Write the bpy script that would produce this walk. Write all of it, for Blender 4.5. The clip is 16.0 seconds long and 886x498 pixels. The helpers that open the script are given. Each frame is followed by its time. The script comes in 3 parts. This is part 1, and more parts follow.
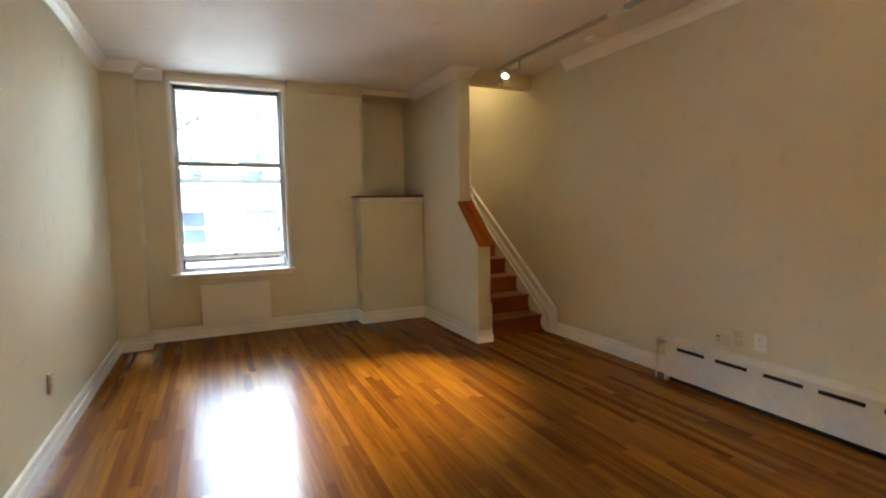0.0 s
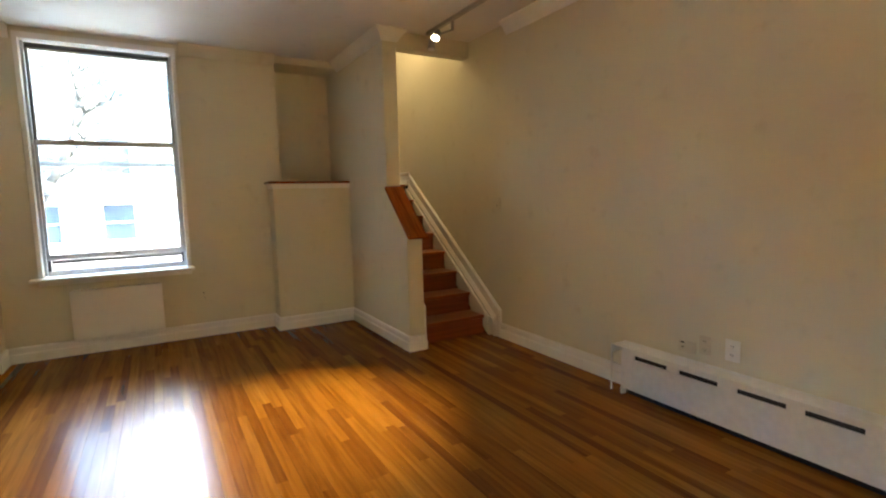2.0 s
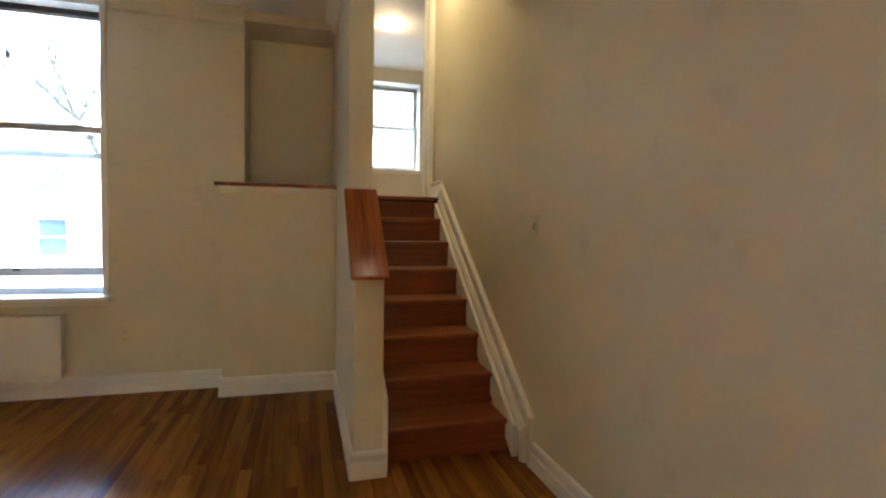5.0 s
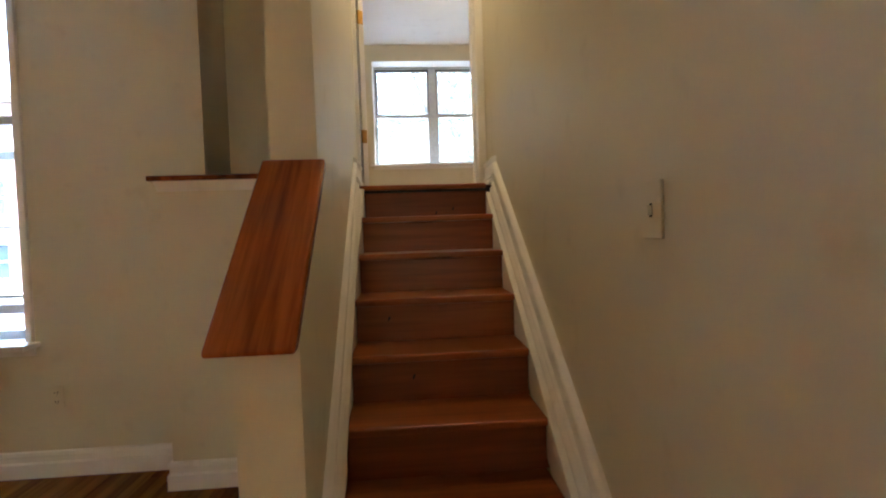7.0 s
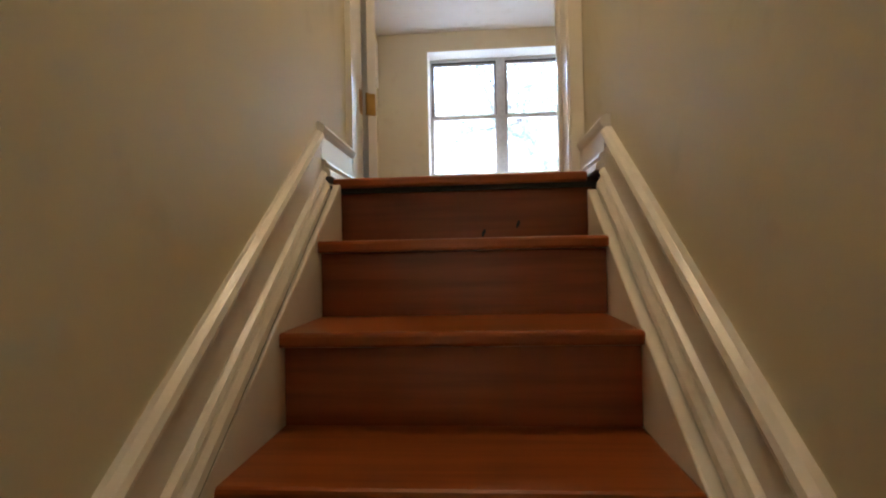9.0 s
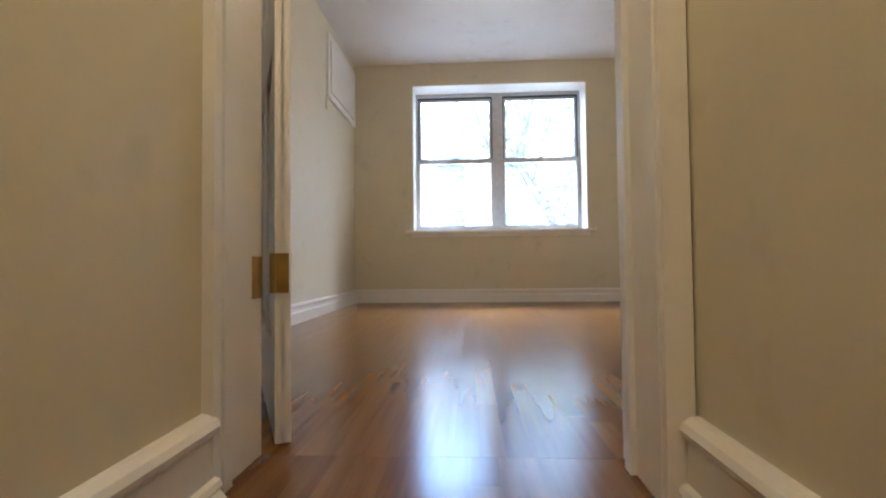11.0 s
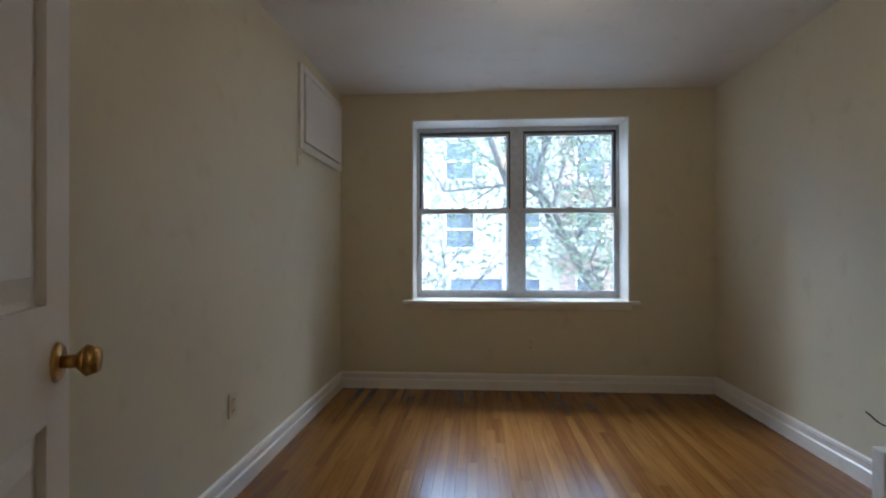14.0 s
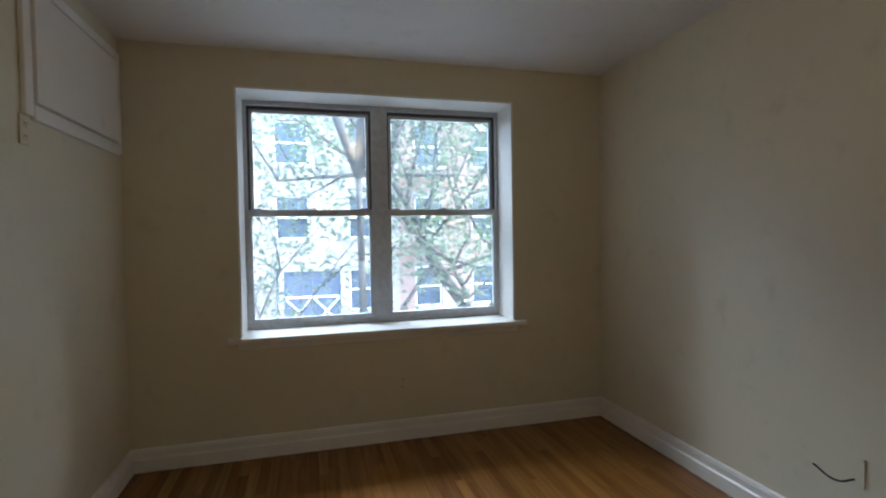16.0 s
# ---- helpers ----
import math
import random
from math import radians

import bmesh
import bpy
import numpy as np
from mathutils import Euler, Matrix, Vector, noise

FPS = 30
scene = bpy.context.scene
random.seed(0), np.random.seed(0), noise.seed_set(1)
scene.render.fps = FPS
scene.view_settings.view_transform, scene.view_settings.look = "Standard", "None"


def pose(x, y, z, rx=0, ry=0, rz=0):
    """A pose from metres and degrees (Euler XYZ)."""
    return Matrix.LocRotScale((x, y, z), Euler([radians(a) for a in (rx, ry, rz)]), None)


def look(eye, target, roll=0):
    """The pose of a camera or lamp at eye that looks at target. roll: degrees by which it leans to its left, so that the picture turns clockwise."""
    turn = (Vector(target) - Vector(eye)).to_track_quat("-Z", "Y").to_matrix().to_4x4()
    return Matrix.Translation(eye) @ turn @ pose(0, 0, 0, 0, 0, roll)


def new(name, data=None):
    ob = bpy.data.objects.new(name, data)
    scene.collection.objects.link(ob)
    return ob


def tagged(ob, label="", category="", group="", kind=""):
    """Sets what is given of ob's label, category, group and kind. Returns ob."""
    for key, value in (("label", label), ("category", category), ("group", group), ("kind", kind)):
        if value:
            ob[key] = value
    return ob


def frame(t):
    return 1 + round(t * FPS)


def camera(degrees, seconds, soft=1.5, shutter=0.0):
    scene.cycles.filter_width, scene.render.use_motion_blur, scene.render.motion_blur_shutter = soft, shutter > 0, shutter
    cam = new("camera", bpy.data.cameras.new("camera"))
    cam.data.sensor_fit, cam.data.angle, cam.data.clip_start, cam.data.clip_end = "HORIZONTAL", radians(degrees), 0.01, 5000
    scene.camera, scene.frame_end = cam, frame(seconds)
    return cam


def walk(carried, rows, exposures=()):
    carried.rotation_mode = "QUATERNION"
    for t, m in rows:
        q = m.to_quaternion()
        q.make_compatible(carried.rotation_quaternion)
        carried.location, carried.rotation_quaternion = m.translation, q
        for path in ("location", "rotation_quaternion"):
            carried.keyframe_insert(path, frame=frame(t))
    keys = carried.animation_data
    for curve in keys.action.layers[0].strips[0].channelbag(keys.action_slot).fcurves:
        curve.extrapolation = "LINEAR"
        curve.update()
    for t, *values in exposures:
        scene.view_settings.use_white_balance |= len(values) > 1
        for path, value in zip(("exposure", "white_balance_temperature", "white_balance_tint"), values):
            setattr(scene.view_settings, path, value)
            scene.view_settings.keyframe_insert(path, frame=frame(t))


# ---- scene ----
cam = camera(83.8, 16.0, soft=2.1)
PATH = [
    (0, (-3.348, -4.359, 1.411), (-2.51, -2.552, 1.239), -1.0),
    (0.5, (-3.274, -4.296, 1.419), (-2.379, -2.517, 1.234), -1.8),
    (1, (-3.143, -4.23, 1.419), (-2.261, -2.446, 1.22), -0.3),
    (1.5, (-2.955, -4.06, 1.38), (-2.025, -2.295, 1.235), -0.7),
    (2, (-2.792, -3.826, 1.364), (-1.798, -2.103, 1.151), -1.4),
    (2.5, (-2.537, -3.614, 1.34), (-1.569, -1.874, 1.148), -1.1),
    (3, (-2.264, -3.422, 1.304), (-1.361, -1.647, 1.127), -1.5),
    (3.5, (-2.027, -3.155, 1.279), (-1.064, -1.403, 1.21), 0.1),
    (4, (-1.753, -2.922, 1.261), (-0.813, -1.161, 1.142), -3.1),
    (4.2, (-1.639, -2.819, 1.26), (-0.777, -1.017, 1.156), -2.4),
    (6.3, (-0.692, -1.587, 1.253), (-0.367, 0.384, 1.157), -0.2),
    (6.5, (-0.678, -1.429, 1.247), (-0.347, 0.542, 1.177), -1.1),
    (7, (-0.542, -1.082, 1.239), (-0.395, 0.911, 1.17), -1.9),
    (7.5, (-0.44, -0.734, 1.229), (-0.511, 1.261, 1.104), -1.4),
    (8, (-0.394, -0.345, 1.232), (-0.335, 1.654, 1.212), 0.3),
    (8.5, (-0.376, 0.018, 1.255), (-0.41, 2.017, 1.295), -0.7),
    (9, (-0.375, 0.386, 1.288), (-0.52, 2.38, 1.315), -1.2),
    (9.5, (-0.374, 0.67, 1.41), (-0.418, 2.669, 1.415), -0.4),
    (10, (-0.349, 0.907, 1.558), (-0.462, 2.903, 1.612), 0.0),
    (10.6, (-0.355, 1.10, 1.77), (-0.465, 3.096, 1.83), -0.3),
    (11.0, (-0.37, 1.27, 1.93), (-0.48, 3.266, 1.99), -0.6),
    (12.3, (-0.435, 1.743, 2.282), (-0.509, 3.74, 2.355), -1.4),
    (12.5, (-0.41, 1.79, 2.319), (-0.442, 3.788, 2.393), -0.3),
    (13, (-0.451, 1.966, 2.458), (-0.572, 3.961, 2.537), -0.1),
    (13.5, (-0.395, 2.101, 2.553), (-0.605, 4.088, 2.633), -0.1),
    (14, (-0.411, 2.251, 2.72), (-0.549, 4.246, 2.726), -0.1),
    (14.5, (-0.364, 2.442, 2.781), (-0.465, 4.438, 2.706), -0.9),
    (15, (-0.376, 2.618, 2.895), (-0.484, 4.606, 2.705), -1.7),
    (15.5, (-0.486, 2.876, 2.924), (-0.323, 4.869, 2.897), 0.1),
    (16, (-0.55, 3.22, 2.922), (-0.028, 5.15, 2.861), -0.9),
]
walk(cam, [(t, look(eye, target, roll)) for t, eye, target, roll in PATH],
     [(0, 6.15, 6550, 2), (4.2, 6.25, 6000, 1), (6.3, 6.2, 5650, 6), (8.5, 6.0, 5800, 11), (10.2, 6.3, 5450, 12), (12.3, 4.9, 5400, 9), (13.5, 4.65, 5400, 8), (16, 4.35, 5450, 6)])

# ---- sky, sun and lamps ----
world = bpy.data.worlds.new("sky_world")
scene.world = world
world.use_nodes = True
wn = world.node_tree.nodes
sky = wn.new("ShaderNodeTexSky")
sky.sky_type, sky.sun_disc = "NISHITA", False
sky.dust_density, sky.air_density = 4.0, 1.0
sky.sun_elevation, sky.sun_rotation = radians(52), radians(98)
wn["Background"].inputs["Strength"].default_value = 0.15
world.node_tree.links.new(sky.outputs[0], wn["Background"].inputs["Color"])


def lamp(name, kind, m, energy, colour, **kw):
    d = bpy.data.lights.new(name, kind)
    d.energy, d.color = energy, colour
    if "size" in kw:
        d.shadow_soft_size = kw["size"]
    if "cone" in kw:
        d.spot_size, d.spot_blend = radians(kw["cone"]), kw["blend"]
    ob = new(name, d)
    ob.matrix_world = m
    return ob


sun = lamp("sun", "SUN", look((40, -6, 48), (0, 0, 0)), 0.5, (1.0, 0.95, 0.87))
sun.data.angle = radians(12)
WARM = (1.0, 0.66, 0.32)
# added area lamp, unseen above the street, brightens the bedroom past the trees
sky_fill = lamp("sky_fill_light", "AREA", look((0.0, 11.5, 7.6), (0.0, 4.0, 1.8)), 115, (0.93, 0.97, 1.0))
sky_fill.data.shape, sky_fill.data.size, sky_fill.data.size_y = "RECTANGLE", 7.0, 3.0
lamp("track_spot", "SPOT", look((-0.70, -0.14, 2.64), (-2.20, -0.92, 0)), 14, (1.0, 0.80, 0.25), size=0.03, cone=44, blend=1.0)
# added fill: unseen spot at the rear lights the room by bounce
lamp("rear_fill_spot", "SPOT", look((-0.60, -3.2, 2.64), (-1.5, -6.4, 0.5)), 24, (1.0, 0.80, 0.55), size=0.03, cone=85, blend=1.0)
lamp("stair_lamp_light", "POINT", pose(-0.40, 1.50, 3.44), 0.20, (1.0, 0.73, 0.42), size=0.07)
lamp("bedroom_lamp_light", "POINT", pose(0.0, 4.60, 3.93), 0.16, WARM, size=0.09)


# ---- materials ----
def mat(name, rough=0.5, metal=0.0):
    m = bpy.data.materials.new(name)
    m.use_nodes = True
    b = m.node_tree.nodes["Principled BSDF"]
    b.inputs["Roughness"].default_value, b.inputs["Metallic"].default_value = rough, metal
    return m, m.node_tree.nodes, m.node_tree.links, b


def ramp(n, stops):
    r = n.new("ShaderNodeValToRGB")
    e = r.color_ramp.elements
    while len(e) < len(stops):
        e.new(0.5)
    for k, (p, c) in zip(e, stops):
        k.position, k.color = p, (*c, 1)
    return r


def math_node(n, l, op, a, b):
    m = n.new("ShaderNodeMath")
    m.operation = op
    for i, v in enumerate((a, b)):
        if hasattr(v, "links"):
            l.new(v, m.inputs[i])
        else:
            m.inputs[i].default_value = v
    return m.outputs[0]


def noise_tex(n, l, scale, stretch=(1, 1, 1), detail=4, offset=None):
    g = n.new("ShaderNodeNewGeometry")
    mp = n.new("ShaderNodeMapping")
    mp.inputs["Scale"].default_value = stretch
    l.new(g.outputs["Position"], mp.inputs["Vector"])
    if offset is not None:
        l.new(offset, mp.inputs["Location"])
    t = n.new("ShaderNodeTexNoise")
    t.inputs["Scale"].default_value, t.inputs["Detail"].default_value = scale, detail
    l.new(mp.outputs[0], t.inputs["Vector"])
    return t.outputs["Fac"]


def bump(n, l, b, height, strength, dist):
    k = n.new("ShaderNodeBump")
    k.inputs["Strength"].default_value, k.inputs["Distance"].default_value = strength, dist
    l.new(height, k.inputs["Height"])
    l.new(k.outputs[0], b.inputs["Normal"])


def mixed(n, l, fac, a, b, mode="MIX"):
    m = n.new("ShaderNodeMix")
    m.data_type, m.blend_type = "RGBA", mode
    for i, v in ((0, fac), (6, a), (7, b)):
        if hasattr(v, "links"):
            l.new(v, m.inputs[i])
        else:
            m.inputs[i].default_value = v if i == 0 else (*v, 1)
    return m.outputs[2]


def paint(name, c0, c1, rough, bump_size=90, strength=0.12):
    """Rolled wall paint: a slow drift of tone, fine roller texture and a few scuffs."""
    m, n, l, b = mat(name, rough)
    slow = noise_tex(n, l, 1.3, detail=3)
    r = ramp(n, [(0.3, c0), (0.7, c1)])
    l.new(slow, r.inputs[0])
    scuff = ramp(n, [(0.60, (1, 1, 1)), (0.78, (0.9, 0.88, 0.85))])
    l.new(noise_tex(n, l, 7, detail=6), scuff.inputs[0])
    l.new(mixed(n, l, 1.0, r.outputs[0], scuff.outputs[0], "MULTIPLY"), b.inputs["Base Color"])
    fine = noise_tex(n, l, bump_size, detail=3)
    wave = noise_tex(n, l, 4, detail=2)
    bump(n, l, b, math_node(n, l, "ADD", fine, math_node(n, l, "MULTIPLY", wave, 5.0)), strength, 0.004)
    return m


def wood(name, tones, rough, along, grain=60, spread=1.0, gloss=0.15, figure=0.45):
    """Varnished wood: tone by piece, streaks along the grain, worn varnish."""
    m, n, l, b = mat(name, rough)
    info, geo = n.new("ShaderNodeObjectInfo"), n.new("ShaderNodeNewGeometry")
    rnd = math_node(n, l, "FRACT", math_node(n, l, "ADD", info.outputs["Random"], geo.outputs["Random Per Island"]), 0)
    comb = n.new("ShaderNodeCombineXYZ")
    for i in range(3):
        l.new(math_node(n, l, "MULTIPLY", rnd, 37.0 + 11 * i), comb.inputs[i])
    stretch = [1, 1, 1]
    for axis in along:
        stretch["xyz".index(axis)] = 0.05
    streak = noise_tex(n, l, grain, stretch, 6, comb.outputs[0])
    stretch2 = [1, 1, 1]
    for axis in along:
        stretch2["xyz".index(axis)] = 0.06
    broad = noise_tex(n, l, grain * 0.22, stretch2, 3, comb.outputs[0])
    tone = ramp(n, [(i / (len(tones) - 1), c) for i, c in enumerate(tones)])
    v = math_node(n, l, "ADD", math_node(n, l, "MULTIPLY", rnd, spread * 0.8), math_node(n, l, "MULTIPLY", broad, figure))
    l.new(math_node(n, l, "SUBTRACT", v, figure * 0.5 - 0.1), tone.inputs[0])
    dark = ramp(n, [(0.32, (0.72, 0.66, 0.6)), (0.58, (1, 1, 1))])
    l.new(streak, dark.inputs[0])
    col = mixed(n, l, 1.0, tone.outputs[0], dark.outputs[0], "MULTIPLY")
    l.new(col, b.inputs["Base Color"])
    wear = n.new("ShaderNodeMapRange")
    wear.inputs["To Min"].default_value, wear.inputs["To Max"].default_value = rough - gloss, rough + gloss
    l.new(broad, wear.inputs["Value"])
    l.new(wear.outputs[0], b.inputs["Roughness"])
    b.inputs["Specular IOR Level"].default_value = 0.36
    bump(n, l, b, streak, 0.02, 0.002)
    return m


def plain(name, colour, rough=0.4, metal=0.0, vary=0.12, scale=25):
    m, n, l, b = mat(name, rough, metal)
    r = ramp(n, [(0.3, tuple(c * (1 - vary) for c in colour)), (0.7, tuple(min(1, c * (1 + vary)) for c in colour))])
    l.new(noise_tex(n, l, scale, detail=5), r.inputs[0])
    l.new(r.outputs[0], b.inputs["Base Color"])
    bump(n, l, b, noise_tex(n, l, scale * 3, detail=3), 0.06, 0.003)
    return m


M_WALL = paint("cream_wall_paint", (0.66, 0.612, 0.46), (0.69, 0.642, 0.492), 0.55)
M_CEIL = paint("ceiling_paint", (0.74, 0.71, 0.67), (0.80, 0.77, 0.73), 0.6)
M_TRIM = paint("white_gloss_trim", (0.78, 0.76, 0.71), (0.84, 0.82, 0.78), 0.28, 60, 0.08)
M_DOOR = paint("white_door_paint", (0.80, 0.79, 0.79), (0.84, 0.83, 0.83), 0.3, 80, 0.06)
M_FLOOR = wood("oak_strip_floor", [(0.12, 0.036, 0.007), (0.20, 0.068, 0.011), (0.26, 0.096, 0.014), (0.31, 0.125, 0.019), (0.42, 0.205, 0.035)], 0.21, "y", 40, 0.75, 0.06, 0.6)
M_FLOOR_UP = wood("bedroom_oak_floor", [(0.15, 0.056, 0.011), (0.22, 0.094, 0.020), (0.26, 0.122, 0.027), (0.33, 0.17, 0.043)], 0.2, "y", 40, 0.8, 0.05)
M_FLOOR.node_tree.nodes["Principled BSDF"].inputs["Specular IOR Level"].default_value = 0.12
M_GROOVE = plain("dark_floor_joint", (0.035, 0.016, 0.008), 0.7)
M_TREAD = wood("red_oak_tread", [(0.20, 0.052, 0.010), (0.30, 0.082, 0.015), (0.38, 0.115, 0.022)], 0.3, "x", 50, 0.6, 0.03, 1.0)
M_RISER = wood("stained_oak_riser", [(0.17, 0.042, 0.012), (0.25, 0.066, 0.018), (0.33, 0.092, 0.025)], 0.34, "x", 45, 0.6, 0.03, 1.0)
M_CAP = wood("varnished_cap_board", [(0.10, 0.022, 0.005), (0.28, 0.066, 0.011), (0.38, 0.105, 0.017), (0.48, 0.17, 0.032)], 0.2, "yz", 90, 0.5, 0.05, 1.1)
M_ALU = plain("painted_window_metal", (0.50, 0.51, 0.52), 0.45, 0.0)
M_DARKALU = plain("dark_window_track", (0.07, 0.07, 0.075), 0.5, 0.3)
M_HEAT = plain("white_enamel", (0.74, 0.73, 0.70), 0.35, 0.0, 0.05)
# flat black for small black parts, and for shade painted into gaps
M_BLACK = plain("black_and_gap_shade", (0.012, 0.012, 0.012), 0.8)
M_PLATE = plain("ivory_plastic", (0.62, 0.55, 0.40), 0.35, 0.0, 0.05)
M_WPLATE = plain("white_plastic", (0.80, 0.79, 0.75), 0.35, 0.0, 0.04)
M_BRASS = plain("worn_brass", (0.48, 0.30, 0.10), 0.28, 1.0)
M_STEEL = plain("dull_steel", (0.45, 0.44, 0.42), 0.35, 1.0)
M_BRICK_R = plain("brown_brick", (0.22, 0.14, 0.11), 0.85, 0, 0.3, 6)
M_BRICK_T = plain("tan_brick", (0.235, 0.20, 0.16), 0.85, 0, 0.25, 5)
M_STONE = plain("pale_stone", (0.24, 0.225, 0.205), 0.8, 0, 0.15, 4)
M_DARKGLASS = plain("far_window_glass", (0.03, 0.045, 0.07), 0.1, 0, 0.3, 1)
M_IRON = plain("black_iron", (0.03, 0.03, 0.035), 0.5, 0.6)
M_ASPHALT = plain("asphalt", (0.05, 0.05, 0.052), 0.9, 0, 0.3, 3)
M_CONC = plain("pavement_concrete", (0.33, 0.32, 0.30), 0.9, 0, 0.2, 2)
M_BARK = plain("grey_bark", (0.042, 0.037, 0.032), 0.9, 0, 0.4, 12)
M_CANVAS = plain("dark_blue_gate_paint", (0.035, 0.05, 0.085), 0.6, 0, 0.3, 3)


def leaf_mat():
    m, n, l, b = mat("green_leaves", 0.5)
    g = n.new("ShaderNodeNewGeometry")
    r = ramp(n, [(0.0, (0.045, 0.075, 0.035)), (0.5, (0.07, 0.105, 0.055)), (1.0, (0.10, 0.12, 0.075))])
    l.new(g.outputs["Random Per Island"], r.inputs[0])
    l.new(r.outputs[0], b.inputs["Base Color"])
    b.inputs["Transmission Weight"].default_value = 0.0
    t = n.new("ShaderNodeBsdfTranslucent")
    l.new(r.outputs[0], t.inputs["Color"])
    mix = n.new("ShaderNodeMixShader")
    mix.inputs[0].default_value = 0.4
    l.new(b.outputs[0], mix.inputs[1])
    l.new(t.outputs[0], mix.inputs[2])
    l.new(mix.outputs[0], n["Material Output"].inputs["Surface"])
    return m


def glass_mat(name, veil_min, veil_max):
    m, n, l, b = mat(name, 0.0)
    n.remove(b)
    tr, gl, mix, fr = (n.new("ShaderNode" + k) for k in ("BsdfTransparent", "BsdfGlossy", "MixShader", "Fresnel"))
    tr.inputs["Color"].default_value = (0.93, 0.96, 0.96, 1)
    gl.inputs["Roughness"].default_value = 0.02
    fr.inputs["IOR"].default_value = 1.45
    l.new(fr.outputs[0], mix.inputs[0])
    l.new(tr.outputs[0], mix.inputs[1])
    l.new(gl.outputs[0], mix.inputs[2])
    # faint translucent layer imitates the veiling glare over the view outside
    veil, veil_mix = n.new("ShaderNodeBsdfTranslucent"), n.new("ShaderNodeMixShader")
    veil.inputs["Color"].default_value = (0.85, 0.9, 0.92, 1)
    veil_amount = n.new("ShaderNodeMapRange")
    veil_amount.inputs["To Min"].default_value, veil_amount.inputs["To Max"].default_value = veil_min, veil_max
    l.new(noise_tex(n, l, 3.0, detail=5), veil_amount.inputs["Value"])
    l.new(veil_amount.outputs[0], veil_mix.inputs[0])
    l.new(mix.outputs[0], veil_mix.inputs[1])
    l.new(veil.outputs[0], veil_mix.inputs[2])
    l.new(veil_mix.outputs[0], n["Material Output"].inputs["Surface"])
    return m


def glow_mat(name, colour, power):
    m, n, l, b = mat(name, 0.4)
    b.inputs["Emission Color"].default_value, b.inputs["Emission Strength"].default_value = (*colour, 1), power
    b.inputs["Base Color"].default_value = (0.8, 0.75, 0.65, 1)
    return m


M_LEAF = leaf_mat()
M_GLASS, M_VEILED = glass_mat("window_glass", 0.001, 0.004), glass_mat("veiled_window_glass", 0.014, 0.028)
M_BULB = glow_mat("lit_bulb", (1.0, 0.75, 0.45), 1.0)
M_GLOBE = glow_mat("lit_lamp_glass", (1.0, 0.72, 0.4), 0.15)


# ---- mesh helpers ----
def box(bm, x0, x1, y0, y1, z0, z1, bevel=0.0):
    v = [bm.verts.new((x, y, z)) for z in (z0, z1) for y in (y0, y1) for x in (x0, x1)]
    fs = [bm.faces.new([v[i] for i in q]) for q in ((0, 2, 3, 1), (4, 5, 7, 6), (0, 1, 5, 4), (2, 6, 7, 3), (0, 4, 6, 2), (1, 3, 7, 5))]
    if bevel:
        edges = {e for f in fs for e in f.edges}
        bmesh.ops.bevel(bm, geom=list(edges), offset=bevel, segments=2, affect="EDGES", profile=0.5)


def prism_yz(bm, pts, x0, x1):
    """Extrude a polygon of (y, z) from x0 to x1; either may be a function of y."""
    fa = x0 if callable(x0) else (lambda y: x0)
    fb = x1 if callable(x1) else (lambda y: x1)
    a = [bm.verts.new((fa(y), y, z)) for y, z in pts]
    b = [bm.verts.new((fb(y), y, z)) for y, z in pts]
    k = len(pts)
    bm.faces.new(a)
    bm.faces.new(b[::-1])
    for i in range(k):
        bm.faces.new((a[i], a[(i + 1) % k], b[(i + 1) % k], b[i]))
    bmesh.ops.recalc_face_normals(bm, faces=bm.faces)


def sweep(bm, path, profile, base):
    """Run a profile of (distance from wall, height) along a wall line in plan, the room on its right, with mitred corners."""
    p = [Vector(q) for q in path]
    rows = []
    for i, q in enumerate(p):
        d0 = (p[i] - p[i - 1]).normalized() if i else (p[1] - p[0]).normalized()
        d1 = (p[i + 1] - p[i]).normalized() if i < len(p) - 1 else d0
        n0, n1 = Vector((d0.y, -d0.x)), Vector((d1.y, -d1.x))
        n = (n0 + n1).normalized()
        n = n / max(0.3, n.dot(n0))
        rows.append([bm.verts.new((q.x + n.x * a, q.y + n.y * a, base + h)) for a, h in profile])
    k = len(profile)
    for r, s in zip(rows, rows[1:]):
        for j in range(k):
            bm.faces.new((r[j], r[(j + 1) % k], s[(j + 1) % k], s[j]))
    bm.faces.new(rows[0])
    bm.faces.new(rows[-1][::-1])
    bmesh.ops.recalc_face_normals(bm, faces=bm.faces)


def cyl(bm, a, b, r0, r1, seg=12):
    a, b = Vector(a), Vector(b)
    m = Matrix.Translation((a + b) / 2) @ (b - a).to_track_quat("Z", "Y").to_matrix().to_4x4()
    bmesh.ops.create_cone(bm, cap_ends=True, segments=seg, radius1=r0, radius2=r1, depth=(b - a).length, matrix=m)


def obj(name, bm, material, parent=None, label="", smooth=False):
    me = bpy.data.meshes.new(name)
    if smooth:
        for f in bm.faces:
            f.smooth = True
    bm.to_mesh(me)
    bm.free()
    me.materials.append(material)
    ob = new(name, me)
    if parent is not None:
        ob.parent = parent
    return tagged(ob, label)


def part(name, bm, material, parent, label="", smooth=False):
    return obj(name, bm, material, parent, label, smooth)


def empty(name, m, label, category, group="", kind=""):
    ob = new(name)
    ob.matrix_world = m
    return tagged(ob, label, category, group, kind)


def boxes(name, material, parent, *bs, bevel=0.0, label=""):
    bm = bmesh.new()
    for b in bs:
        box(bm, *b, bevel=bevel)
    return part(name, bm, material, parent, label)


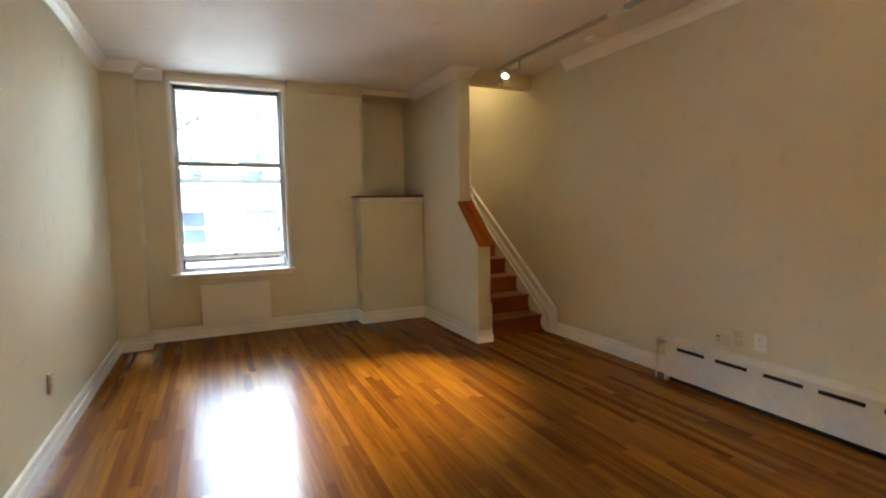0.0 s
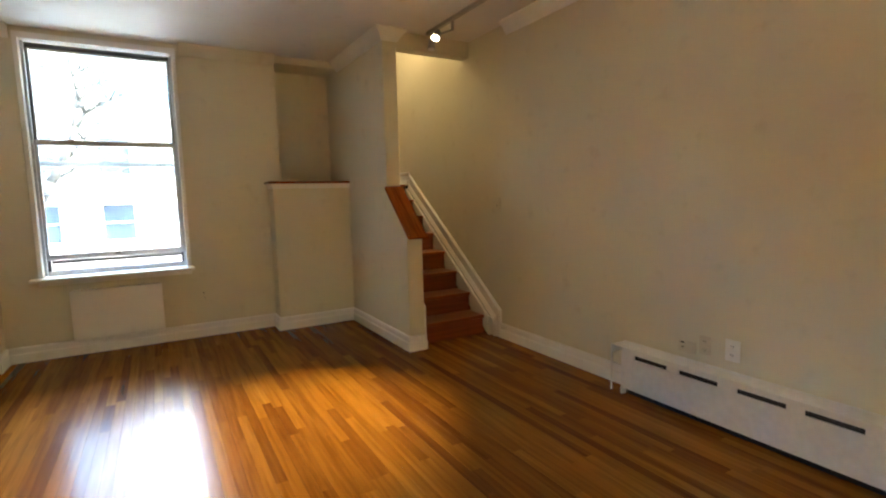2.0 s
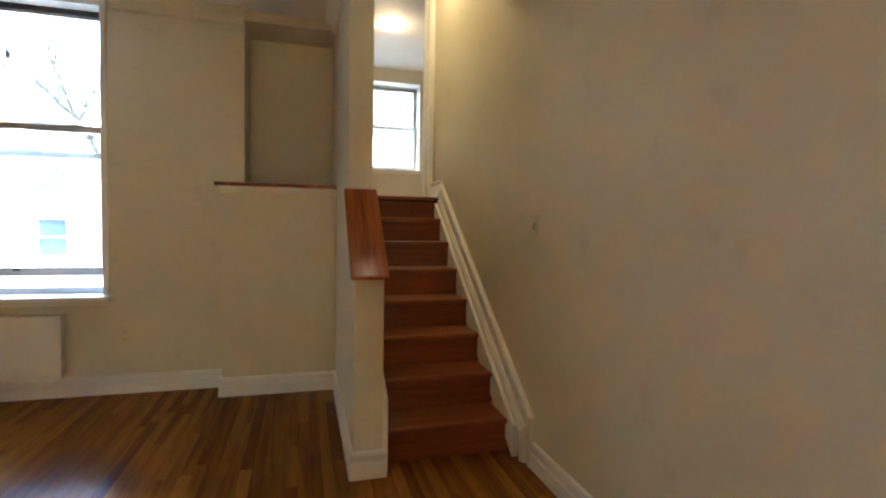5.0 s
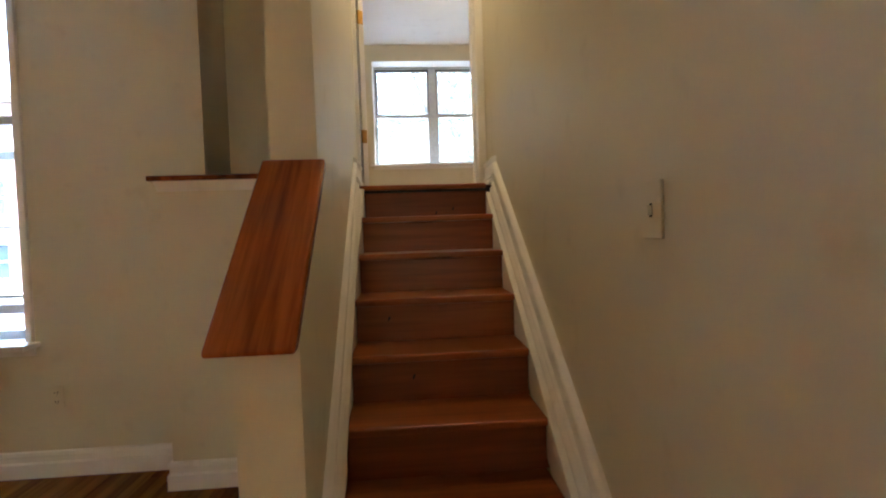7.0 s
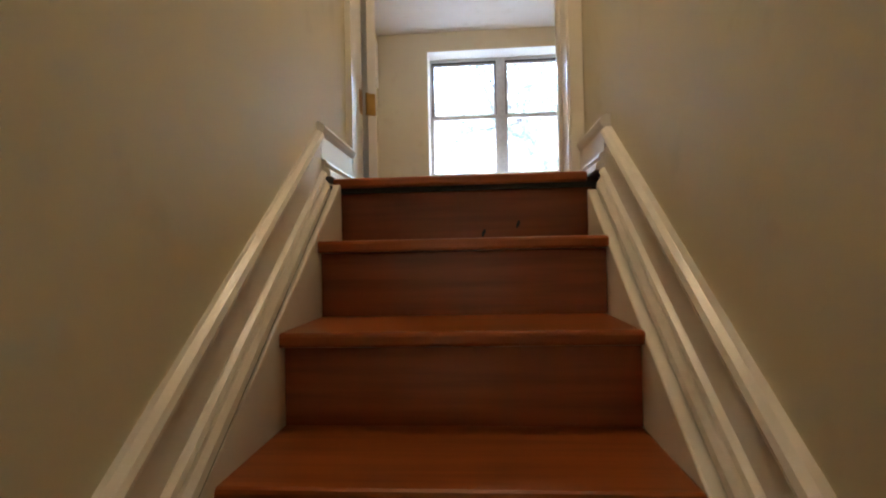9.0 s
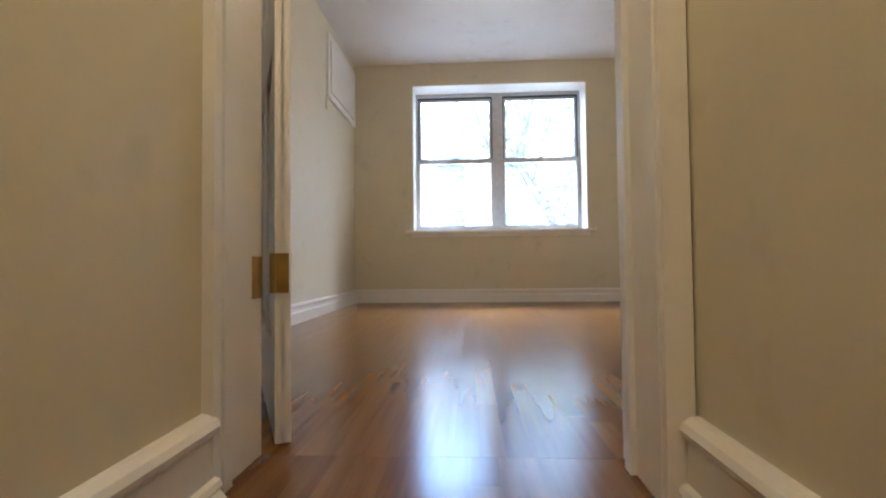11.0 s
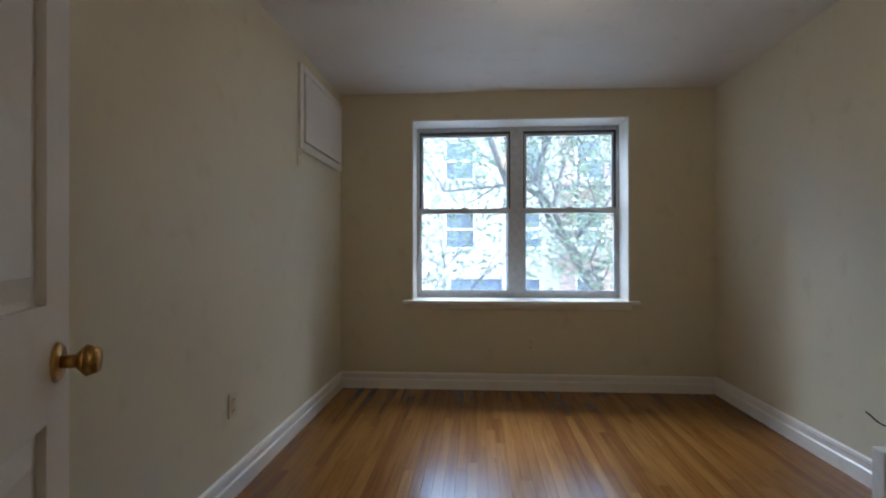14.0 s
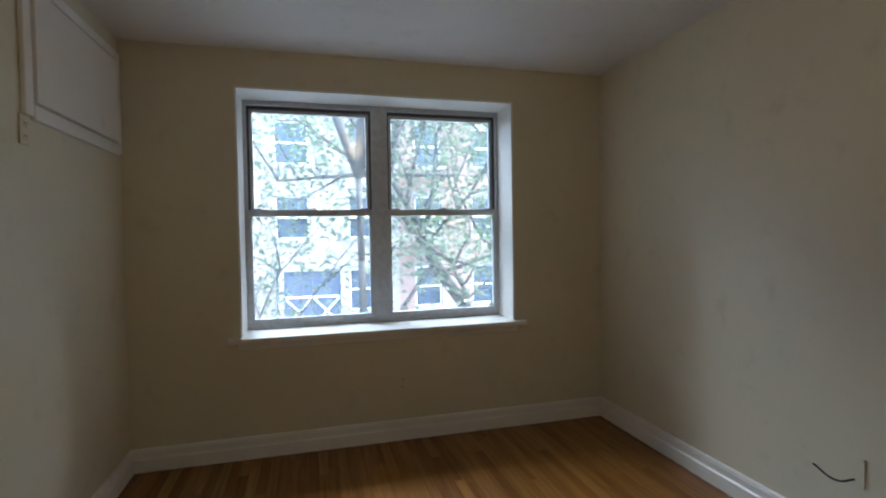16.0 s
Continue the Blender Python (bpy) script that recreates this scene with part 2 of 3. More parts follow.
def setting(name, material, label, category, *bs):
    ob = boxes(name, material, None, *bs)
    return tagged(ob, label, category, "", "structure")


# ---- plan ----
STAIRCEIL = 3.66
CEIL, UP, UPCEIL = 2.87, 1.52, 4.09      # living room ceiling, upper floor, upper ceiling
LW, BACK, WINY = -4.27, -6.6, 1.68       # living room: left wall, rear wall, window wall
BL, BR, BNEAR, BFAR = -1.61, 1.58, 2.33, 6.53   # bedroom
RISE, GOING, NOSE1 = 0.19, 0.245, 0.115
NOSE = [NOSE1 + GOING * i for i in range(7)] + [1.80]


def stair_left(y):
    return -0.785 - 0.05 * min(1.0, max(0.0, (y - 0.02) / 1.8))


# ---- walls, floors, ceilings ----
setting("wall_west", M_WALL, "cream painted plaster wall of the living room", "wall", (LW - 0.2, LW, BACK - 0.2, WINY + 0.25, -0.3, CEIL + 0.2))
setting("wall_south", M_WALL, "cream painted plaster wall behind the living room", "wall", (LW, 0.2, BACK - 0.2, BACK, -0.3, CEIL + 0.2))
setting("wall_east", M_WALL, "cream painted plaster wall along room and stairs", "wall", (0, 0.2, BACK, 2.13, -0.3, UPCEIL + 0.2))
WX0, WX1, WZ0, WZ1 = -3.70, -2.555, 0.70, 2.79
setting("wall_north", M_WALL, "cream painted plaster wall around the tall window", "wall",
        (LW, WX0, WINY, WINY + 0.25, -0.3, CEIL + 0.2), (WX1, -1.61, WINY, WINY + 0.25, -0.3, CEIL + 0.2),
        (WX0, WX1, WINY, WINY + 0.25, -0.3, WZ0), (WX0, WX1, WINY, WINY + 0.25, WZ1, CEIL + 0.2))
setting("pilaster", M_WALL, "cream painted boxed-out pier in the corner", "wall", (LW, -4.0, 1.42, WINY, 0, CEIL))
setting("niche_wall", M_WALL, "cream painted recess above the boxed-out block", "wall",
        (-1.61, -0.93, 2.08, 2.13, -0.3, CEIL + 0.2), (-1.61, -0.93, WINY, 2.08, 2.80, CEIL + 0.2), (-1.66, -1.61, WINY + 0.25, 2.13, -0.3, CEIL + 0.2))
setting("block_wall", M_WALL, "cream painted waist-high boxed-out block under the recess", "wall", (-1.74, -0.93, 1.44, WINY, 0, 1.53), (-1.61, -0.93, WINY, 2.08, 0, 1.53))
bm = bmesh.new()
prism_yz(bm, [(0.02, 0), (2.13, 0), (2.13, UPCEIL), (0.41, UPCEIL), (0.41, 1.43), (0.02, 1.045)], -0.93, stair_left)
tagged(obj("wall_stair", bm, M_WALL), "cream painted stair wall stepping down to a low sloping end", "wall", "", "structure")
# unseen box added to stop outdoor light leaking between treads and risers
setting("light_block_understair", M_WALL, "unseen wall added to keep daylight out from under the stairs", "wall", (-0.93, 0.2, 2.08, 2.13, -0.3, UP - 0.3))
setting("wall_header", M_WALL, "cream painted wall above the stair opening", "wall", (-0.79, 0, 0.42, 0.54, 2.72, UPCEIL))
setting("floor", M_GROOVE, "dark subfloor beneath the oak strips", "floor", (LW, 0, BACK, 2.1, -0.3, -0.012))
setting("ceiling", M_CEIL, "off-white painted living room ceiling", "ceiling", (LW, -0.93, BACK, WINY, CEIL, CEIL + 0.2), (-0.93, 0, BACK, 0.42, CEIL, CEIL + 0.2))
setting("ceiling_upper", M_CEIL, "off-white painted ceiling over stairs and bedroom", "ceiling", (-1.9, 1.9, 0.3, 6.9, UPCEIL, UPCEIL + 0.2))
setting("ceiling_stair", M_CEIL, "off-white painted ceiling over the stairs", "ceiling", (-0.84, 0, 0.54, 2.13, STAIRCEIL, STAIRCEIL + 0.2))
DX0, DX1, DTOP = -0.83, -0.055, UP + 2.05
setting("wall_bedroom_south", M_WALL, "cream painted wall around the bedroom doorway", "wall",
        (BL - 0.14, DX0 - 0.02, 2.13, BNEAR, UP - 0.3, UPCEIL), (DX1 + 0.02, BR + 0.14, 2.13, BNEAR, UP - 0.3, UPCEIL), (DX0 - 0.02, DX1 + 0.02, 2.13, BNEAR, DTOP + 0.02, UPCEIL))
setting("wall_bedroom_west", M_WALL, "cream painted bedroom wall", "wall", (BL - 0.14, BL, BNEAR, BFAR, UP - 0.3, UPCEIL))
setting("wall_bedroom_east", M_WALL, "cream painted bedroom wall", "wall", (BR, BR + 0.14, BNEAR, BFAR, UP - 0.3, UPCEIL))
BX0, BX1, BZ0, BZ1 = -0.98, 0.878, 2.275, 3.858
setting("wall_bedroom_north", M_WALL, "cream painted bedroom wall around the double window", "wall",
        (BL - 0.14, BX0, BFAR, BFAR + 0.36, -1, UPCEIL + 0.3), (BX1, BR + 0.14, BFAR, BFAR + 0.36, -1, UPCEIL + 0.3),
        (BX0, BX1, BFAR, BFAR + 0.36, -1, BZ0), (BX0, BX1, BFAR, BFAR + 0.36, BZ1, UPCEIL + 0.3))
setting("floor_upper", M_GROOVE, "dark subfloor beneath the bedroom oak strips", "floor", (BL - 0.14, BR + 0.14, BNEAR - 0.2, BFAR, UP - 0.3, UP - 0.012), (-0.84, 0, 1.86, 2.13, UP - 0.3, UP - 0.012))

# ---- trims ----
BASE = [(0, 0), (0.022, 0), (0.022, 0.075), (0.014, 0.085), (0.014, 0.112), (0.02, 0.118), (0.016, 0.135), (0, 0.14)]
CROWN = [(0, -0.105), (0.012, -0.10), (0.02, -0.085), (0.045, -0.05), (0.075, -0.022), (0.085, -0.012), (0.085, 0), (0, 0)]


def trim(name, path, profile, base, label, material=None):
    bm = bmesh.new()
    sweep(bm, path, profile, base)
    return tagged(obj(name, bm, material or M_TRIM), label, "trim", "", "structure")


LB = "white gloss moulded baseboard along the wall"
trim("baseboard_west", [(LW, BACK), (LW, 1.42), (-4.0, 1.42), (-4.0, WINY), (-1.74, WINY), (-1.74, 1.44), (-0.93, 1.44), (-0.93, 0.02), (-0.787, 0.02), (-0.787, 0.06)], BASE, 0, LB)
trim("baseboard_east", [(0, -0.075), (0, -1.53)], BASE, 0, LB)
trim("baseboard_bedroom", [(DX0 - 0.09, BNEAR), (BL, BNEAR), (BL, BFAR), (BR, BFAR), (BR, 4.72)], BASE, UP, LB)
LC = "white plaster crown moulding under the ceiling"
trim("trim_crown_west", [(LW, BACK), (LW, 1.42), (-4.0, 1.42), (-4.0, WINY), (-3.75, WINY)], CROWN, CEIL, LC)
trim("trim_crown_north", [(-2.5, WINY), (-1.61, WINY)], CROWN, CEIL, LC, M_WALL)
trim("trim_crown_stair", [(-0.93, WINY), (-0.93, 0.41), (-0.79, 0.41), (-0.79, 0.415)], CROWN, CEIL, LC)
trim("trim_crown_east", [(0, -0.2), (0, BACK)], CROWN, CEIL, LC)


# ---- staircase ----
stair = empty("staircase", pose(0, 0, 0), "narrow red-brown oak staircase with eight risers", "stairs")
for i in range(8):
    z, y = RISE * (i + 1), NOSE[i]
    back = NOSE[i + 1] + 0.047 if i < 7 else 1.92
    bm = bmesh.new()
    box(bm, -0.80, -0.064, y, back, z - 0.03, z, bevel=0.008)
    part("tread", bm, M_TREAD, stair)
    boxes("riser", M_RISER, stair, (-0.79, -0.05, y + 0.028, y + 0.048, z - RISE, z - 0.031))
for x, z, i in ((-0.26, 1.375, 7), (-0.36, 1.352, 7), (-0.63, 0.86, 4), (-0.53, 0.665, 3)):
    bm = bmesh.new()
    y = NOSE[i] + 0.0275
    cyl(bm, (x, y, z), (x, y + 0.002, z), 0.005, 0.006, 9)
    for v in bm.verts:
        v.co.z = z + (v.co.z - z) * 2.2
        v.co.x += (v.co.z - z) * 0.3
    part("knot", bm, M_BLACK, stair, "small dark knot in the riser")
# solid black strip gives the shaded gap below the top nosing
boxes("shadow_gap", M_BLACK, stair, (-0.83, -0.003, 1.804, 1.8275, UP - 0.044, UP - 0.0305), label="black strip painting the shade under the landing nosing")


def top_line(y):
    return 0.371 + (y - 0.058) * 0.734


# stair skirting section: (distance from the wall, distance below the top edge)
RAIL = [(0.0, 0.0), (0.014, 0.0), (0.026, 0.006), (0.031, 0.015), (0.028, 0.025), (0.021, 0.031), (0.019, 0.036), (0.022, 0.096)]
OGEE = [(0.0, 0.097), (0.024, 0.097), (0.033, 0.101), (0.037, 0.108), (0.033, 0.115), (0.030, 0.118), (0.036, 0.122), (0.044, 0.132), (0.046, 0.146), (0.0, 0.146)]


def slope_sweep(bm, section, at, side, y0, y1, up):
    """Run a section up the foot and then along the stair slope, mitred at the knee."""
    k = 0.734
    rows = []
    for kind in range(3):
        row = []
        for d, o in section:
            if kind < 2:
                y = y0 + o * 0.62
                z = 0.0 if kind == 0 else top_line(y0) + up - o * 0.72
            else:
                y, z = y1, top_line(y1) + up - o * math.hypot(1, k) * 0.95
            row.append(bm.verts.new((at(y) + side * d, y, z)))
        rows.append(row)
    n = len(section)
    for r, q in zip(rows, rows[1:]):
        for j in range(n):
            bm.faces.new((r[j], r[(j + 1) % n], q[(j + 1) % n], q[j]))
    bm.faces.new(rows[0])
    bm.faces.new(rows[-1][::-1])
    bmesh.ops.recalc_face_normals(bm, faces=bm.faces)


def skirting(name, wall, side, y1, up):
    """Sloping moulded skirting over a plain stringer; side is +1 when it stands on the left wall."""
    at = wall if callable(wall) else (lambda y: wall)
    root = empty(name, pose(0, 0, 0), "white moulded sloping skirting beside the stair treads", "skirting", "stair skirtings")
    y0 = -0.085 if side < 0 else 0.03
    for nm, section in (("top_moulding", RAIL + [(0.0, 0.0965)]), ("lower_moulding", OGEE)):
        bm = bmesh.new()
        slope_sweep(bm, section, at, side, y0, y1, up)
        part(nm, bm, M_TRIM, root)
    # black strip paints the shade line between lower moulding and stringer
    bm = bmesh.new()
    f = up - 0.181
    edge = lambda y: at(y) + side * 0.040
    prism_yz(bm, [(0.05, 0.0), (0.05, top_line(0.05) + f - 0.006), (y1 + 0.04, top_line(y1 + 0.04) + f - 0.006), (y1 + 0.04, top_line(y1 + 0.04) + f), (0.05, top_line(0.05) + f)][1:], lambda y: at(y), edge)
    part("shadow_joint", bm, M_BLACK, root)
    bm = bmesh.new()
    f -= 0.007
    prism_yz(bm, [(0.05, 0.0), (0.05, top_line(0.05) + f), (1.81, top_line(1.81) + f), (1.81, 1.25)], lambda y: at(y), lambda y: at(y) + side * 0.066 if side < 0 else -0.774)
    bmesh.ops.bevel(bm, geom=bm.edges[:], offset=0.004, segments=2, affect="EDGES", profile=0.5)
    part("stringer", bm, M_TRIM, root)
    bm = bmesh.new()
    path = [(at(1.78), y1 + 0.004), (at(1.78), 2.105)] if side > 0 else [(at(0), 2.105), (at(0), y1 + 0.004)]
    sweep(bm, path, [(0, 0), (0.046, 0), (0.044, 0.014), (0.036, 0.024), (0.030, 0.028), (0.036, 0.036), (0.032, 0.046), (0.022, 0.05), (0.019, 0.116), (0.028, 0.126), (0.033, 0.137), (0.027, 0.148), (0.014, 0.156), (0, 0.157)], UP)
    part("landing_board", bm, M_TRIM, root)


skirting("stair_skirting", 0.0, -1, 1.785, 0.0)
skirting("stair_skirting", stair_left, 1, 1.745, 0.04)

bm = bmesh.new()
prism_yz(bm, [(-0.065, 1.035), (0.405, 1.468), (0.409, 1.432), (-0.045, 1.005), (-0.082, 1.003), (-0.085, 1.017)], -0.955, -0.772)
bmesh.ops.bevel(bm, geom=bm.edges[:], offset=0.007, segments=3, affect="EDGES", profile=0.5)
tagged(obj("cap_board", bm, M_CAP), "varnished red-brown wooden cap on the low stair wall", "handrail")
bm = bmesh.new()
box(bm, -1.785, -0.932, 1.405, WINY - 0.002, 1.531, 1.556, bevel=0.006)
box(bm, -1.60, -0.932, WINY - 0.004, 2.078, 1.532, 1.555)
tagged(obj("ledge_board", bm, M_CAP), "varnished wooden ledge on the boxed-out block", "shelf")
trim("trim_ledge", [(-1.74, WINY), (-1.74, 1.44), (-0.93, 1.44)], [(0, 0), (0.006, 0), (0.012, 0.02), (0.02, 0.05), (0, 0.05)], 1.481, "white moulding under the wooden ledge")


# ---- windows ----
def sash(name, root, x0, x1, z0, z1, y, bar=0.035, low=0.04, high=0.035, glass=None):
    s = boxes(name, M_ALU, root, (x0, x0 + bar, y, y + 0.03, z0, z1), (x1 - bar, x1, y, y + 0.03, z0, z1),
              (x0 + bar, x1 - bar, y, y + 0.03, z0, z0 + low), (x0 + bar, x1 - bar, y, y + 0.03, z1 - high, z1))
    g = boxes("pane", glass or M_GLASS, s, (x0 + bar, x1 - bar, y + 0.013, y + 0.017, z0 + low, z1 - high))
    g.visible_shadow = False
    return s


win = empty("window_1", pose(0, 0, 0), "tall double-hung window in a white painted surround", "window", "", "structure")
boxes("casing", M_TRIM, win, (-3.73, -3.692, WINY - 0.02, 1.78, 0.73, 2.825), (-2.562, -2.524, WINY - 0.02, 1.78, 0.73, 2.825), (-3.692, -2.562, WINY - 0.02, 1.78, 2.772, 2.825), bevel=0.004)
boxes("inner_jamb", M_ALU, win, (-3.692, -3.672, 1.74, 1.86, 0.74, 2.772), (-2.582, -2.562, 1.74, 1.86, 0.74, 2.772))
boxes("track", M_DARKALU, win, (-3.672, -2.582, 1.79, 1.86, 2.738, 2.772), (-3.672, -3.664, 1.80, 1.86, 1.93, 2.738), (-2.590, -2.582, 1.80, 1.86, 1.93, 2.738))
boxes("window_sill", M_TRIM, win, (-3.78, -2.50, 1.56, 1.86, 0.70, 0.728), bevel=0.006)
boxes("apron", M_TRIM, win, (-3.73, -2.524, WINY - 0.014, WINY + 0.01, 0.655, 0.70))
sash("upper_sash", win, -3.664, -2.590, 1.90, 2.738, 1.815, 0.014, 0.045, 0.016)
sash("lower_sash", win, -3.672, -2.582, 0.87, 1.945, 1.775, 0.022, 0.05, 0.045)
boxes("storm_rail", M_ALU, win, (-3.672, -2.582, 1.82, 1.86, 1.715, 1.760), label="grey storm window rail")
boxes("storm_sill", M_ALU, win, (-3.672, -2.582, 1.80, 1.86, 0.728, 0.775))
boxes("screen_side", M_DARKALU, win, (-3.672, -3.648, 1.80, 1.86, 0.765, 0.885), (-2.60, -2.582, 1.80, 1.86, 0.765, 0.885))
for x in (-3.45, -2.80):
    boxes("sash_lock", M_STEEL, win, (x, x + 0.07, 1.765, 1.785, 1.94, 1.955), bevel=0.004)
boxes("lift_bar", M_STEEL, win, (-3.36, -2.86, 1.80, 1.812, 1.955, 1.963))
boxes("lift", M_DARKALU, win, (-3.15, -3.11, 1.762, 1.776, 0.90, 0.915))

win2 = empty("window_2", pose(0, 0, 0), "wide pair of double-hung windows in a deep white reveal", "window", "", "structure")
boxes("reveal", M_TRIM, win2, (BX0, BX0 + 0.012, BFAR + 0.001, 6.80, BZ0 + 0.012, BZ1), (BX1 - 0.012, BX1, BFAR + 0.001, 6.80, BZ0 + 0.012, BZ1), (BX0 + 0.012, BX1 - 0.012, BFAR + 0.001, 6.80, BZ1 - 0.012, BZ1))
boxes("window_sill", M_TRIM, win2, (-1.05, 0.955, 6.485, BFAR, 2.258, 2.288), (BX0, BX1, BFAR, 6.80, 2.276, 2.288), bevel=0.004)
boxes("apron", M_TRIM, win2, (-0.99, 0.89, BFAR - 0.014, BFAR, 2.215, 2.258), bevel=0.003)
boxes("window_frame", M_ALU, win2, (BX0, -0.945, 6.80, 6.88, BZ0, BZ1), (0.845, BX1, 6.80, 6.88, BZ0, BZ1), (-0.945, 0.845, 6.80, 6.88, 3.815, BZ1), (-0.945, 0.845, 6.80, 6.88, BZ0, 2.315), (-0.105, 0.01, 6.79, 6.88, 2.315, 3.815))
for a, b in ((-0.945, -0.105), (0.01, 0.845)):
    boxes("track", M_DARKALU, win2, (a, b, 6.825, 6.88, 3.795, 3.815), (a, a + 0.014, 6.825, 6.88, 3.1, 3.795), (b - 0.014, b, 6.825, 6.88, 3.1, 3.795))
    sash("upper_sash", win2, a + 0.014, b - 0.014, 3.06, 3.795, 6.845, 0.02, 0.03, 0.02, M_VEILED)
    sash("lower_sash", win2, a, b, 2.315, 3.105, 6.808, 0.022, 0.04, 0.045, M_VEILED)
    c = (a + b) / 2
    boxes("sash_lock", M_STEEL, win2, (c - 0.03, c + 0.03, 6.80, 6.83, 3.105, 3.118), bevel=0.003)
    boxes("tilt_latch", M_ALU, win2, (a + 0.03, a + 0.09, 6.80, 6.83, 3.105, 3.115), (b - 0.09, b - 0.03, 6.80, 6.83, 3.105, 3.115), bevel=0.003)

# ---- doorway and door ----
frame_1 = empty("door_frame", pose(0, 0, 0), "white painted door frame with a plain casing", "door frame", "", "structure")
boxes("jamb", M_TRIM, frame_1, (DX0 - 0.02, DX0, 2.125, BNEAR + 0.005, UP, DTOP))
boxes("jamb", M_TRIM, frame_1, (DX1, DX1 + 0.02, 2.125, BNEAR + 0.005, UP, DTOP))
boxes("head", M_TRIM, frame_1, (DX0 - 0.02, DX1 + 0.02, 2.125, BNEAR + 0.005, DTOP, DTOP + 0.02))
boxes("stop", M_TRIM, frame_1, (DX0, DX0 + 0.012, 2.15, 2.18, UP, DTOP), (DX1 - 0.012, DX1, 2.25, 2.285, UP, DTOP))
boxes("casing", M_TRIM, frame_1, (-0.834, -0.812, 2.100, 2.1245, UP, DTOP + 0.05), (DX1 + 0.004, -0.004, 2.108, 2.125, UP, DTOP + 0.05), (-0.8119, DX1 + 0.004, 2.108, 2.125, DTOP + 0.004, DTOP + 0.05))
boxes("casing", M_TRIM, frame_1, (DX0 - 0.08, DX0 - 0.006, BNEAR + 0.001, BNEAR + 0.018, UP, DTOP + 0.07), (DX1 + 0.006, DX1 + 0.08, BNEAR + 0.001, BNEAR + 0.018, UP, DTOP + 0.07), bevel=0.004)
boxes("strike_plate", M_STEEL, frame_1, (DX1 - 0.002, DX1, 2.295, 2.325, UP + 1.02, UP + 1.10), label="dull steel strike plate")
boxes("strike_hole", M_BLACK, frame_1, (DX1 - 0.003, DX1 - 0.0021, 2.303, 2.318, UP + 1.04, UP + 1.08))
for z in (0.34, 1.15, 1.80):
    boxes("hinge_leaf", M_BRASS, frame_1, (DX0, DX0 + 0.003, 2.288, 2.33, UP + z, UP + z + 0.09), label="paint-flecked brass hinge leaf")

DW, DT = 0.735, 0.035
door = empty("door_1", pose(-0.815, BNEAR + 0.042, UP + 0.008, 0, 0, 116), "white painted six-panel door standing open", "door", "", "structure")
bm = bmesh.new()
box(bm, 0, DW, -DT + 0.014, -0.014, 0, 2.03)
cols = [(0, 0.105), (0.325, 0.41), (DW - 0.105, DW)]
rows_z = [(0, 0.22), (0.93, 1.11), (1.62, 1.71), (1.92, 2.03)]
for x0, x1 in cols:
    box(bm, x0, x1, -DT, 0, 0, 2.03)
for z0, z1 in rows_z:
    for x0, x1 in ((0.105, 0.325), (0.41, DW - 0.105)):
        box(bm, x0, x1, -DT, 0, z0, z1)
part("slab", bm, M_DOOR, door)
for x0, x1 in ((0.105, 0.325), (0.41, DW - 0.105)):
    for (a, z0), (z1, b) in zip(rows_z, rows_z[1:]):
        bm = bmesh.new()
        for s in (0, 1):
            y0 = -0.0138 if s == 0 else -DT + 0.0138
            y1 = -0.004 if s == 0 else -DT + 0.004
            o = [bm.verts.new((x, y0, z)) for x, z in ((x0 + 0.012, z0 + 0.012), (x1 - 0.012, z0 + 0.012), (x1 - 0.012, z1 - 0.012), (x0 + 0.012, z1 - 0.012))]
            i = [bm.verts.new((x, y1, z)) for x, z in ((x0 + 0.045, z0 + 0.045), (x1 - 0.045, z0 + 0.045), (x1 - 0.045, z1 - 0.045), (x0 + 0.045, z1 - 0.045))]
            bm.faces.new(i)
            for k in range(4):
                bm.faces.new((o[k], o[(k + 1) % 4], i[(k + 1) % 4], i[k]))
        bmesh.ops.recalc_face_normals(bm, faces=bm.faces)
        part("raised_panel", bm, M_DOOR, door)
for s in (-1, 1):
    y = 0.0 if s > 0 else -DT
    kx, kz = DW - 0.06, 1.015
    bm = bmesh.new()
    cyl(bm, (kx, y, kz), (kx, y + s * 0.006, kz), 0.032, 0.028, 24)
    cyl(bm, (kx, y + s * 0.005, kz), (kx, y + s * 0.03, kz), 0.011, 0.011, 16)
    cyl(bm, (kx, y + s * 0.028, kz), (kx, y + s * 0.040, kz), 0.014, 0.026, 24)
    cyl(bm, (kx, y + s * 0.040, kz), (kx, y + s * 0.058, kz), 0.026, 0.020, 24)
    part("door_knob", bm, M_BRASS, door, "polished brass knob", True)
boxes("latch_plate", M_BRASS, door, (DW, DW + 0.002, -DT + 0.006, -0.006, 0.985, 1.045))
for z in (0.34, 1.15, 1.80):
    bm = bmesh.new()
    cyl(bm, (-0.004, 0.004, z), (-0.004, 0.004, z + 0.09), 0.007, 0.007, 10)
    box(bm, -0.002, 0, -DT + 0.004, 0, z, z + 0.09)
    part("hinge", bm, M_BRASS, door, "worn brass hinge")


